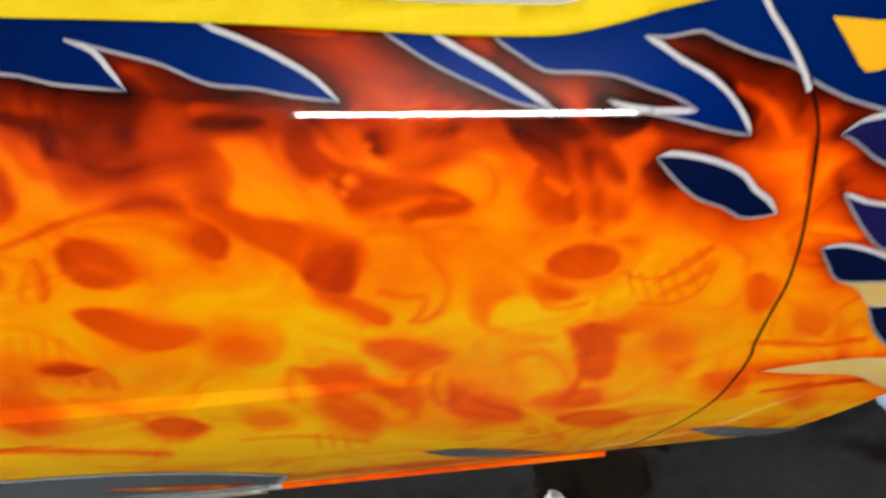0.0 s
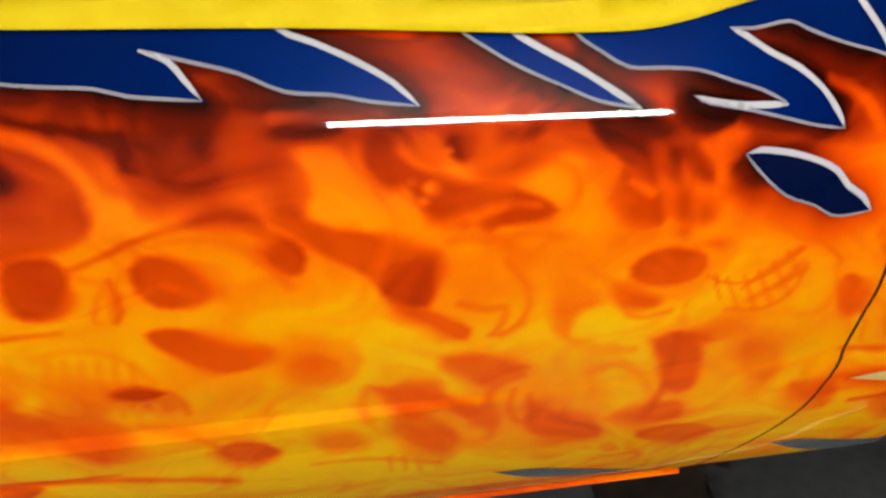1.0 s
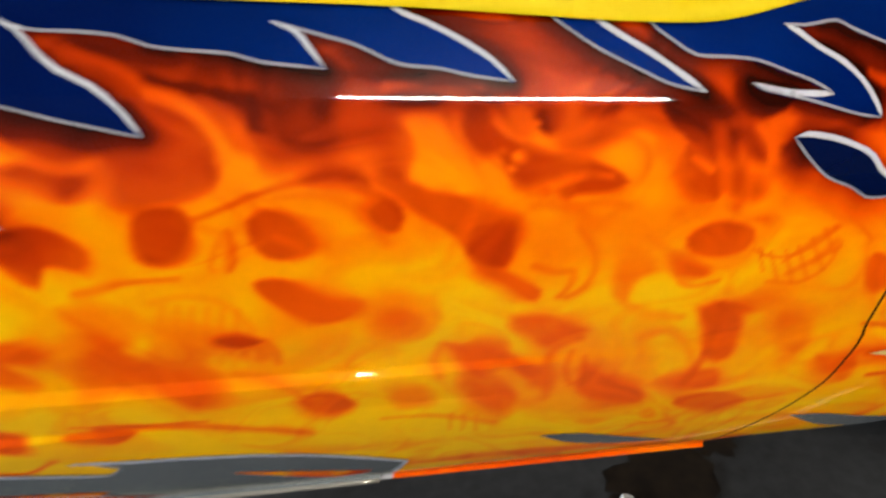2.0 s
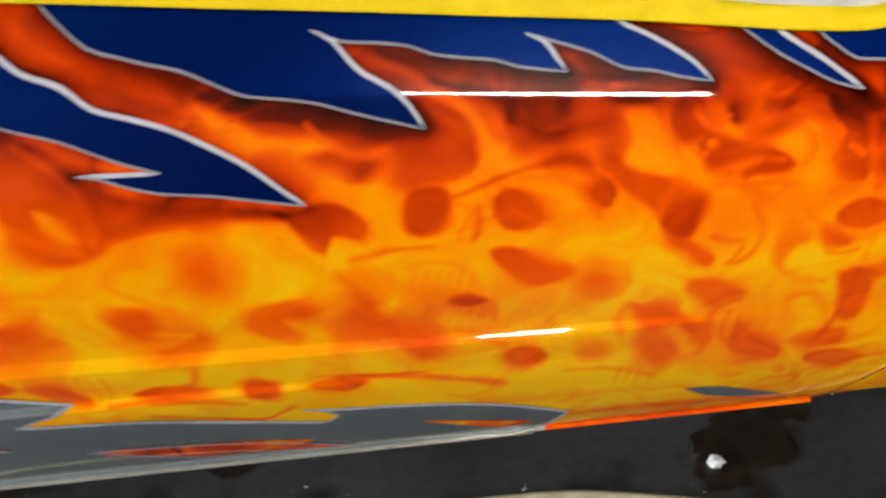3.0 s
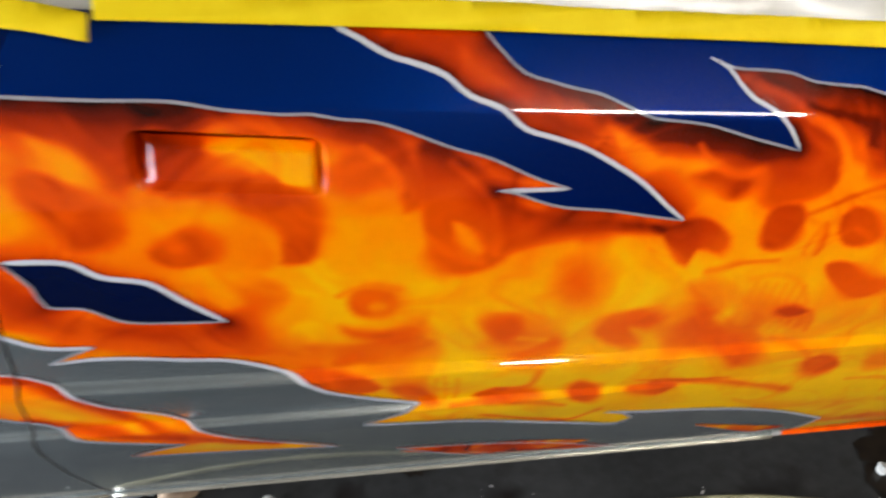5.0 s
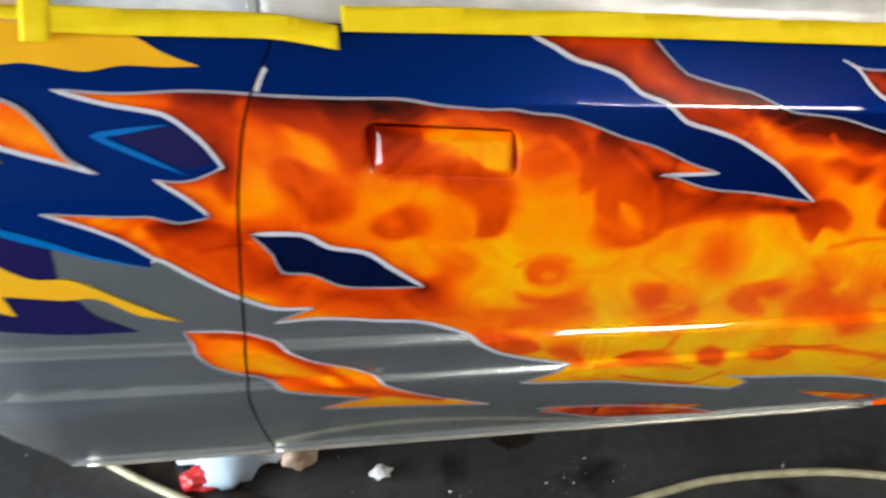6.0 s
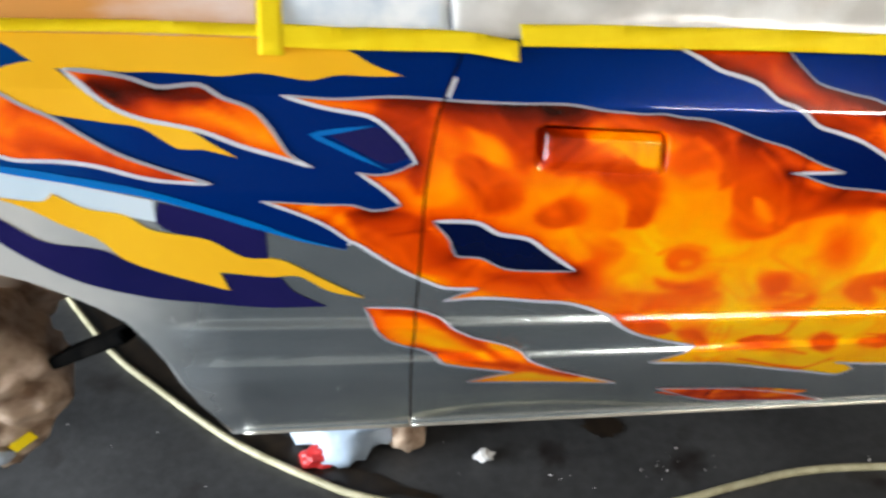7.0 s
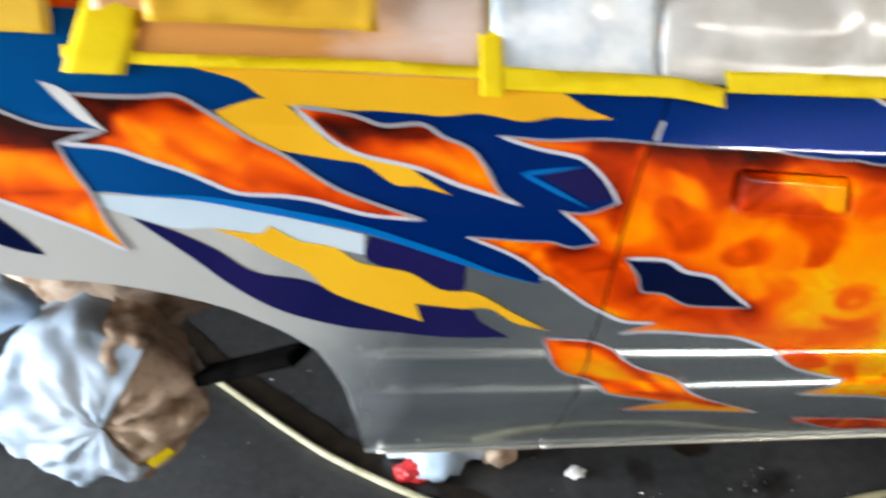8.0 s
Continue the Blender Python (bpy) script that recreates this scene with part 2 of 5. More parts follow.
OUTLINES["yellow2"] = [(-0.949, 1.011), (-0.906, 1.020), (-0.880, 1.013), (-0.867, 1.003), (-0.850, 0.990), (-0.835, 0.976), (-0.803, 0.965), (-0.781, 0.960), (-0.759, 0.951), (-0.737, 0.935), (-0.714, 0.919), (-0.749, 0.930), (-0.772, 0.932), (-0.804, 0.955), (-0.836, 0.962), (-0.874, 0.970), (-0.901, 0.976), (-0.926, 0.985)]
OUTLINES["flame1"] = [(-1.085, 1.030), (-1.054, 1.027), (-1.018, 1.025), (-0.986, 1.025), (-0.965, 1.015), (-0.939, 1.000), (-0.913, 0.983), (-0.886, 0.969), (-0.859, 0.949), (-0.831, 0.930), (-0.785, 0.909), (-0.742, 0.892), (-0.803, 0.901), (-0.855, 0.919), (-0.889, 0.926), (-0.934, 0.931), (-0.961, 0.944), (-0.987, 0.957), (-1.013, 0.967), (-1.049, 0.981), (-1.100, 0.988), (-1.079, 0.994), (-1.053, 0.998), (-1.071, 1.012)]
OUTLINES["flame2"] = [(-0.873, 1.012), (-0.837, 1.007), (-0.810, 1.001), (-0.783, 0.992), (-0.744, 0.992), (-0.722, 0.980), (-0.694, 0.968), (-0.677, 0.948), (-0.661, 0.920), (-0.637, 0.904), (-0.667, 0.916), (-0.708, 0.931), (-0.742, 0.947), (-0.764, 0.954), (-0.803, 0.964), (-0.829, 0.976), (-0.850, 0.993)]
OUTLINES["flame3"] = [(-1.175, 1.028), (-1.147, 1.019), (-1.108, 1.004), (-1.053, 0.998), (-1.100, 0.988), (-1.089, 0.962), (-1.075, 0.935), (-1.066, 0.906), (-1.048, 0.869), (-1.085, 0.894), (-1.115, 0.910), (-1.144, 0.925), (-1.191, 0.948)]
OUTLINES["white_tip"] = [(-1.111, 1.041), (-1.088, 1.033), (-1.053, 0.998), (-1.072, 1.007), (-1.091, 1.022)]
OUTLINES["line_blue"] = [(-1.057, 0.937), (-1.027, 0.933), (-0.974, 0.927), (-0.921, 0.915), (-0.867, 0.901), (-0.811, 0.885), (-0.754, 0.862), (-0.695, 0.836), (-0.658, 0.819), (-0.610, 0.803)]
OUTLINES["dark_blue_patch"] = [(-0.802, 0.875), (-0.755, 0.858), (-0.695, 0.836), (-0.697, 0.796), (-0.722, 0.801), (-0.757, 0.826), (-0.793, 0.838), (-0.808, 0.852)]
OUTLINES["yellow3"] = [(-0.965, 0.893), (-0.916, 0.884), (-0.905, 0.893), (-0.877, 0.874), (-0.838, 0.863), (-0.816, 0.844), (-0.787, 0.835), (-0.757, 0.826), (-0.722, 0.801), (-0.684, 0.795), (-0.639, 0.764), (-0.592, 0.731), (-0.633, 0.746), (-0.665, 0.770), (-0.698, 0.772), (-0.752, 0.783), (-0.744, 0.756), (-0.787, 0.775), (-0.823, 0.792), (-0.851, 0.810), (-0.871, 0.836), (-0.903, 0.856), (-0.934, 0.878)]
OUTLINES["purple"] = [(-1.043, 0.910), (-1.007, 0.894), (-0.964, 0.868), (-0.926, 0.837), (-0.873, 0.823), (-0.837, 0.801), (-0.806, 0.783), (-0.761, 0.763), (-0.746, 0.759), (-0.749, 0.779), (-0.689, 0.771), (-0.674, 0.749), (-0.638, 0.720), (-0.707, 0.724), (-0.774, 0.738), (-0.839, 0.755), (-0.901, 0.781), (-0.947, 0.816), (-0.989, 0.859)]
OUTLINES["quarter_white"] = [(-1.069, 0.935), (-0.975, 0.924), (-0.922, 0.911), (-0.868, 0.896), (-0.807, 0.877), (-0.808, 0.852), (-0.844, 0.863), (-0.877, 0.874), (-0.905, 0.893), (-0.916, 0.884), (-0.965, 0.893), (-1.003, 0.895), (-1.072, 0.923)]
OUTLINES["purple_left"] = [(-1.191, 0.948), (-1.168, 0.914), (-1.151, 0.894), (-1.134, 0.870), (-1.160, 0.878), (-1.203, 0.900)]
OUTLINES["fork"] = [(-0.571, 0.945), (-0.636, 0.939), (-0.560, 0.897)]
OUTLINES["fork_in"] = [(-0.568, 0.943), (-0.617, 0.937), (-0.562, 0.904), (-0.536, 0.909), (-0.550, 0.931)]
OUTLINES["fend_p1"] = [(0.883, 0.845), (0.901, 0.853), (0.926, 0.856), (0.977, 0.858), (0.993, 0.793), (0.935, 0.814), (0.917, 0.824), (0.898, 0.838)]
OUTLINES["fend_p2"] = [(0.898, 0.792), (0.923, 0.781), (0.947, 0.775), (1.004, 0.764), (1.030, 0.698), (0.955, 0.729), (0.934, 0.748), (0.915, 0.770)]
OUTLINES["fend_p3"] = [(0.892, 0.736), (0.915, 0.737), (0.941, 0.729), (0.957, 0.722), (0.991, 0.703), (1.000, 0.681), (0.923, 0.695), (0.908, 0.713)]
OUTLINES["fend_y1"] = [(0.923, 0.694), (1.000, 0.681), (1.013, 0.653), (0.975, 0.653), (0.949, 0.680)]
OUTLINES["fend_p4"] = [(0.971, 0.655), (1.013, 0.653), (1.070, 0.557), (1.022, 0.589), (0.994, 0.618)]
OUTLINES["fend_y2"] = [(0.883, 0.573), (0.917, 0.576), (0.963, 0.576), (1.003, 0.574), (1.052, 0.566), (1.099, 0.552), (1.149, 0.465), (1.091, 0.489), (1.018, 0.537), (0.992, 0.550), (0.922, 0.563)]
OUTLINES["fend_ytop"] = [(0.879, 0.927), (0.896, 0.925), (0.932, 0.921), (0.984, 0.921), (0.981, 0.895), (0.930, 0.889), (0.908, 0.887), (0.898, 0.899)]
OUTLINES["arch"] = [(-0.814, 0.372), (-0.823, 0.571), (-0.834, 0.644), (-0.849, 0.682), (-0.867, 0.717), (-0.904, 0.751), (-0.939, 0.775), (-0.962, 0.789), (-1.019, 0.813), (-1.086, 0.832), (-1.152, 0.842), (-1.204, 0.854)]
OUTLINES["swoosh"] = [(-0.664, 0.979), (-0.610, 0.973), (-0.557, 0.972), (-0.519, 0.969), (-0.476, 0.964), (-0.420, 0.959), (-0.363, 0.955), (-0.322, 0.947), (-0.286, 0.939), (-0.243, 0.935), (-0.300, 0.944), (-0.278, 0.941), (-0.256, 0.940), (-0.234, 0.935), (-0.206, 0.931), (-0.179, 0.922), (-0.141, 0.906), (-0.106, 0.894), (-0.064, 0.873), (-0.032, 0.861), (-0.100, 0.864), (-0.084, 0.861), (-0.058, 0.850), (-0.036, 0.843), (0.008, 0.836), (0.043, 0.828), (0.084, 0.819), (0.064, 0.836), (0.038, 0.860), (0.015, 0.876), (-0.019, 0.896), (-0.050, 0.908), (-0.076, 0.917), (-0.096, 0.934), (-0.124, 0.945), (-0.143, 0.960), (-0.166, 0.969), (-0.189, 0.976), (-0.211, 0.988), (-0.234, 1.001)]
_o = OUTLINES


def crowned(outline):
    (xa, za), (xb, zb) = outline[0], outline[-1]
    return [(xa - 0.02, za + 0.03)] + outline + [(xb - 0.02, zb + 0.03)]


BLUE_ALL = [(-1.25, 1.11), (-0.255, 1.035)] + _o["swoosh"][:9:-1] + _o["swoosh"][7::-1] + _o["rear_edge"][1:19] + _o["line_blue"][::-1] + [(-1.25, 0.945)]
MID_ALL, SLIVER_ALL = crowned(_o["mid_blue"]), crowned(_o["sliver_blue"])
FRONT_ALL = [(0.56, 0.975)] + _o["front_blue"] + [(1.10, 0.815), (1.34, 0.77), (1.34, 1.035), (0.80, 1.065), (0.66, 1.0), (0.62, 0.985)]
OUTLINES.update(blue_all=BLUE_ALL, mid_all=MID_ALL, sliver_all=SLIVER_ALL, front_all=FRONT_ALL)


def rounded(points, closed=True, turn=70):
    """The outline run smoothly through its points, but for its sharp tips."""
    p = [Vector(q) for q in points]
    n, out = len(p), []

    def sharp(i):
        if not closed and i in (0, n - 1):
            return True
        a, b = p[i] - p[i - 1], p[(i + 1) % n] - p[i]
        return a.length < 1e-6 or b.length < 1e-6 or abs(a.angle_signed(b)) > radians(turn)

    for i in range(n if closed else n - 1):
        a, b = p[i], p[(i + 1) % n]
        ta = Vector((0, 0)) if sharp(i) else (b - p[i - 1]) / 2
        tb = Vector((0, 0)) if sharp((i + 1) % n) else (p[(i + 2) % n] - a) / 2
        steps = max(2, int((b - a).length / 0.008))
        ta, tb = (ta if ta.length else (b - a) * 0.7), (tb if tb.length else (b - a) * 0.7)
        ta, tb = ta.normalized() * min(ta.length, (b - a).length), tb.normalized() * min(tb.length, (b - a).length)
        for k in range(steps):
            s = k / steps
            out.append(a * (2 * s**3 - 3 * s * s + 1) + ta * (s**3 - 2 * s * s + s) + b * (3 * s * s - 2 * s**3) + tb * (s**3 - s * s))
    if not closed:
        out.append(p[-1])
    return out


# ---------------------------------------------------------------- the airbrushed flames
BRUSHWORK, SHADED = [], []


def patch(points, tone, cover, soft):
    """A masked-off field sprayed in one tone, with soft edges."""
    BRUSHWORK.append((rounded(points, True, 170), True, soft, tone, cover))


def stroke(points, width, tone, cover):
    """One pass of the airbrush along a line."""
    BRUSHWORK.append((rounded(points, False, 170), False, width, tone, cover))


patch([(-0.475, 0.938), (-0.445, 0.926), (-0.420, 0.907), (-0.400, 0.873), (-0.376, 0.858), (-0.336, 0.858), (-0.378, 0.846), (-0.408, 0.836), (-0.419, 0.873), (-0.445, 0.903)], 0.93, 0.85, 0.0052)
patch([(-0.256, 0.868), (-0.229, 0.848), (-0.170, 0.846), (-0.169, 0.789), (-0.241, 0.796), (-0.252, 0.833)], 0.95, 0.80, 0.0067)
patch([(0.006, 0.912), (0.041, 0.885), (0.092, 0.876), (0.128, 0.838), (0.159, 0.806), (0.145, 0.762), (0.131, 0.796), (0.095, 0.828), (0.056, 0.855), (0.021, 0.873)], 0.92, 0.85, 0.0052)
patch([(-0.209, 0.996), (-0.110, 0.987), (-0.088, 0.967), (-0.039, 0.948), (0.007, 0.929), (-0.019, 0.908), (-0.066, 0.925), (-0.114, 0.952), (-0.174, 0.979)], 0.50, 0.88, 0.0074)
stroke([(-0.187, 0.992), (-0.127, 0.965), (-0.075, 0.942)], 0.0080, 0.68, 0.70)
patch([(-0.483, 0.958), (-0.440, 0.951), (-0.412, 0.929), (-0.405, 0.906), (-0.409, 0.885), (-0.420, 0.902), (-0.437, 0.926), (-0.463, 0.938), (-0.486, 0.940)], 0.40, 0.80, 0.0082)
patch([(-0.440, 0.956), (-0.351, 0.948), (-0.360, 0.939), (-0.388, 0.935), (-0.400, 0.901), (-0.409, 0.911), (-0.418, 0.940)], 0.16, 0.85, 0.0074)
patch([(-0.486, 0.902), (-0.461, 0.905), (-0.440, 0.890), (-0.422, 0.869), (-0.414, 0.853), (-0.427, 0.841), (-0.445, 0.841), (-0.459, 0.854), (-0.475, 0.878)], 0.45, 0.92, 0.0045)
patch([(-0.440, 0.880), (-0.442, 0.878), (-0.446, 0.877), (-0.450, 0.878), (-0.450, 0.881), (-0.448, 0.884), (-0.445, 0.884), (-0.441, 0.883)], 0.60, 0.80, 0.0037)
stroke([(-0.492, 0.912), (-0.470, 0.901), (-0.451, 0.876), (-0.443, 0.848)], 0.0051, 0.60, 0.60)
patch([(-0.387, 0.932), (-0.353, 0.927), (-0.341, 0.915), (-0.352, 0.888), (-0.377, 0.884), (-0.392, 0.893), (-0.391, 0.923)], 0.28, 0.85, 0.0052)
patch([(-0.358, 0.893), (-0.314, 0.895), (-0.274, 0.882), (-0.256, 0.870), (-0.255, 0.833), (-0.265, 0.810), (-0.289, 0.808), (-0.287, 0.836), (-0.308, 0.864), (-0.338, 0.877), (-0.373, 0.879)], 0.48, 0.92, 0.0052)
patch([(-0.315, 0.878), (-0.288, 0.883), (-0.273, 0.869), (-0.299, 0.859)], 0.42, 0.90, 0.0052)
patch([(-0.340, 0.921), (-0.257, 0.916), (-0.259, 0.885), (-0.283, 0.887), (-0.304, 0.903)], 1.00, 0.97, 0.0022)
patch([(-0.338, 0.835), (-0.310, 0.845), (-0.292, 0.820), (-0.300, 0.802), (-0.337, 0.808)], 0.66, 0.80, 0.0052)
patch([(-0.398, 0.832), (-0.378, 0.844), (-0.355, 0.847), (-0.338, 0.835), (-0.345, 0.818), (-0.374, 0.814), (-0.391, 0.821)], 0.50, 0.92, 0.0037)
patch([(-0.369, 0.832), (-0.371, 0.830), (-0.376, 0.829), (-0.380, 0.831), (-0.382, 0.834), (-0.379, 0.836), (-0.375, 0.837), (-0.370, 0.835)], 0.64, 0.80, 0.0030)
stroke([(-0.313, 0.853), (-0.296, 0.840), (-0.290, 0.814)], 0.0040, 0.78, 0.80)
patch([(-0.252, 0.935), (-0.197, 0.922), (-0.174, 0.894), (-0.166, 0.863), (-0.179, 0.852), (-0.193, 0.888), (-0.217, 0.910), (-0.239, 0.918)], 0.46, 0.88, 0.0059)
patch([(-0.226, 0.906), (-0.203, 0.897), (-0.198, 0.881), (-0.214, 0.872), (-0.237, 0.876), (-0.247, 0.890)], 0.55, 0.88, 0.0059)
stroke([(-0.217, 0.910), (-0.194, 0.892), (-0.187, 0.872), (-0.204, 0.857), (-0.233, 0.857)], 0.0046, 0.76, 0.80)
stroke([(-0.180, 0.890), (-0.174, 0.866), (-0.183, 0.851)], 0.0034, 0.60, 0.70)
patch([(-0.169, 0.908), (-0.140, 0.901), (-0.116, 0.885), (-0.094, 0.851), (-0.083, 0.816), (-0.091, 0.793), (-0.112, 0.783), (-0.138, 0.784), (-0.157, 0.799), (-0.165, 0.836), (-0.167, 0.873)], 0.47, 0.92, 0.0052)
stroke([(-0.140, 0.893), (-0.112, 0.861), (-0.099, 0.830), (-0.099, 0.800)], 0.0040, 0.68, 0.80)
patch([(-0.139, 0.835), (-0.124, 0.827), (-0.114, 0.804), (-0.124, 0.806), (-0.133, 0.817)], 0.88, 0.95, 0.0030)
stroke([(-0.163, 0.824), (-0.144, 0.806), (-0.112, 0.792)], 0.0046, 0.70, 0.75)
patch([(-0.094, 0.851), (-0.035, 0.833), (0.067, 0.818), (0.090, 0.814), (0.080, 0.807), (0.023, 0.811), (-0.044, 0.812), (-0.081, 0.803), (-0.098, 0.827)], 0.40, 0.92, 0.0059)
patch([(0.067, 0.809), (0.091, 0.821), (0.115, 0.816), (0.134, 0.796), (0.128, 0.779), (0.103, 0.786), (0.095, 0.767), (0.079, 0.782)], 0.50, 0.92, 0.0037)
patch([(0.006, 0.923), (0.066, 0.914), (0.134, 0.898), (0.183, 0.881), (0.175, 0.863), (0.126, 0.877), (0.085, 0.887), (0.040, 0.899)], 0.32, 0.90, 0.0059)
patch([(0.087, 0.864), (0.121, 0.871), (0.151, 0.851), (0.132, 0.840), (0.107, 0.853)], 0.38, 0.88, 0.0045)
stroke([(0.089, 0.893), (0.102, 0.875), (0.128, 0.864), (0.157, 0.865)], 0.0040, 0.70, 0.85)
patch([(0.049, 0.867), (0.070, 0.871), (0.088, 0.836), (0.071, 0.831), (0.054, 0.850)], 0.60, 0.75, 0.0059)
patch([(-0.038, 0.784), (-0.008, 0.791), (0.017, 0.762), (0.011, 0.733), (-0.012, 0.733), (-0.033, 0.761)], 0.64, 0.85, 0.0082)
patch([(-0.000, 0.759), (-0.003, 0.751), (-0.011, 0.749), (-0.021, 0.753), (-0.026, 0.762), (-0.023, 0.769), (-0.014, 0.771), (-0.005, 0.767)], 0.56, 0.85, 0.0059)
patch([(-0.223, 0.711), (-0.169, 0.713), (-0.148, 0.693), (-0.190, 0.667), (-0.229, 0.678), (-0.266, 0.698)], 0.62, 0.81, 0.0098)
patch([(-0.187, 0.756), (-0.194, 0.743), (-0.211, 0.740), (-0.228, 0.747), (-0.234, 0.761), (-0.227, 0.773), (-0.210, 0.776), (-0.194, 0.769)], 0.56, 0.90, 0.0045)
patch([(-0.200, 0.752), (-0.202, 0.749), (-0.207, 0.748), (-0.211, 0.750), (-0.213, 0.753), (-0.211, 0.756), (-0.207, 0.757), (-0.202, 0.755)], 0.87, 0.81, 0.0043)
patch([(-0.241, 0.732), (-0.201, 0.723), (-0.164, 0.728), (-0.170, 0.710), (-0.201, 0.710), (-0.231, 0.717)], 0.57, 0.81, 0.0065)
stroke([(-0.242, 0.769), (-0.217, 0.778), (-0.188, 0.771)], 0.0034, 0.70, 0.70)
patch([(-0.103, 0.720), (-0.063, 0.726), (-0.028, 0.702), (-0.014, 0.665), (-0.036, 0.653), (-0.073, 0.663), (-0.094, 0.694)], 0.64, 0.85, 0.0076)
patch([(-0.097, 0.718), (-0.068, 0.724), (-0.068, 0.695), (-0.087, 0.695)], 0.55, 0.85, 0.0065)
stroke([(-0.064, 0.690), (-0.037, 0.684)], 0.0043, 0.84, 0.76)
patch([(0.016, 0.687), (0.027, 0.710), (0.063, 0.714), (0.090, 0.698), (0.076, 0.685), (0.053, 0.689), (0.068, 0.660), (0.044, 0.663), (0.026, 0.674)], 0.55, 0.90, 0.0054)
patch([(0.106, 0.745), (0.139, 0.743), (0.152, 0.710), (0.133, 0.695), (0.113, 0.723)], 0.68, 0.80, 0.0067)
patch([(-0.326, 0.785), (-0.305, 0.793), (-0.286, 0.777), (-0.298, 0.761), (-0.318, 0.764)], 0.62, 0.85, 0.0059)
patch([(-0.498, 0.781), (-0.439, 0.755), (-0.379, 0.744), (-0.334, 0.756), (-0.313, 0.733), (-0.328, 0.710), (-0.386, 0.702), (-0.445, 0.728), (-0.488, 0.748)], 0.49, 0.85, 0.0087)
patch([(-0.465, 0.746), (-0.397, 0.724), (-0.424, 0.713), (-0.450, 0.724)], 0.64, 0.76, 0.0076)
patch([(-0.339, 0.710), (-0.287, 0.714), (-0.223, 0.696), (-0.235, 0.675), (-0.289, 0.676), (-0.325, 0.689)], 0.60, 0.81, 0.0076)
patch([(-0.284, 0.670), (-0.268, 0.675), (-0.224, 0.664), (-0.203, 0.641), (-0.224, 0.633), (-0.263, 0.651)], 0.52, 0.87, 0.0043)
patch([(-0.197, 0.640), (-0.167, 0.642), (-0.143, 0.602), (-0.177, 0.611)], 0.56, 0.84, 0.0054)
patch([(-0.104, 0.604), (-0.080, 0.618), (-0.048, 0.610), (-0.035, 0.597), (-0.066, 0.595)], 0.52, 0.87, 0.0033)
patch([(0.001, 0.596), (0.014, 0.615), (0.040, 0.595), (0.036, 0.576), (0.010, 0.582)], 0.54, 0.87, 0.0043)
patch([(0.071, 0.588), (0.098, 0.595), (0.132, 0.586), (0.111, 0.571)], 0.52, 0.87, 0.0033)
stroke([(-0.147, 0.649), (-0.146, 0.606)], 0.0029, 0.74, 0.66)
stroke([(-0.138, 0.652), (-0.135, 0.604)], 0.0029, 0.74, 0.66)
stroke([(-0.124, 0.645), (-0.124, 0.605)], 0.0029, 0.74, 0.66)
stroke([(-0.128, 0.596), (-0.066, 0.593), (0.002, 0.572)], 0.0036, 0.62, 0.76)
stroke([(-0.094, 0.568), (0.014, 0.528), (0.050, 0.548)], 0.0043, 0.52, 0.81)
stroke([(-0.036, 0.643), (-0.043, 0.616), (-0.066, 0.608)], 0.0036, 0.64, 0.76)
stroke([(0.082, 0.603), (0.131, 0.595), (0.195, 0.588)], 0.0029, 0.57, 0.76)
patch([(-0.498, 0.964), (-0.397, 0.953), (-0.391, 0.935), (-0.403, 0.900), (-0.422, 0.924), (-0.466, 0.940), (-0.499, 0.947)], 0.42, 0.85, 0.0059)
patch([(-0.563, 0.967), (-0.512, 0.961), (-0.524, 0.867), (-0.539, 0.887), (-0.528, 0.904), (-0.543, 0.944)], 0.42, 0.85, 0.0059)
patch([(-0.606, 0.848), (-0.527, 0.834), (-0.534, 0.758), (-0.566, 0.792)], 0.42, 0.85, 0.0059)
patch([(-0.522, 0.824), (-0.498, 0.789), (-0.490, 0.772), (-0.524, 0.768)], 0.42, 0.85, 0.0052)
stroke([(-0.591, 0.826), (-0.559, 0.803), (-0.539, 0.771)], 0.0051, 0.62, 0.80)
patch([(0.242, 0.858), (0.274, 0.852), (0.305, 0.848), (0.289, 0.833), (0.251, 0.833), (0.236, 0.832)], 0.90, 0.85, 0.0052)
patch([(0.379, 0.886), (0.410, 0.874), (0.416, 0.847), (0.407, 0.826), (0.382, 0.833), (0.382, 0.860)], 0.90, 0.85, 0.0052)
patch([(0.405, 0.848), (0.423, 0.841), (0.446, 0.829), (0.470, 0.808), (0.508, 0.788), (0.478, 0.787), (0.437, 0.817), (0.405, 0.828)], 0.92, 0.85, 0.0052)
patch([(0.550, 0.854), (0.591, 0.846), (0.611, 0.793), (0.575, 0.798), (0.555, 0.828)], 0.92, 0.80, 0.0067)
patch([(0.693, 0.864), (0.718, 0.857), (0.713, 0.814), (0.710, 0.768), (0.689, 0.773), (0.700, 0.820)], 0.82, 0.80, 0.0059)
patch([(0.203, 0.933), (0.315, 0.914), (0.399, 0.906), (0.412, 0.892), (0.381, 0.887), (0.352, 0.895), (0.326, 0.862), (0.304, 0.856), (0.276, 0.860), (0.259, 0.884), (0.232, 0.904), (0.200, 0.912)], 0.16, 0.92, 0.0074)
patch([(0.282, 0.910), (0.303, 0.911), (0.315, 0.901), (0.306, 0.890), (0.284, 0.890)], 0.38, 0.80, 0.0059)
patch([(0.286, 0.906), (0.296, 0.902), (0.291, 0.893), (0.283, 0.898)], 0.16, 0.80, 0.0045)
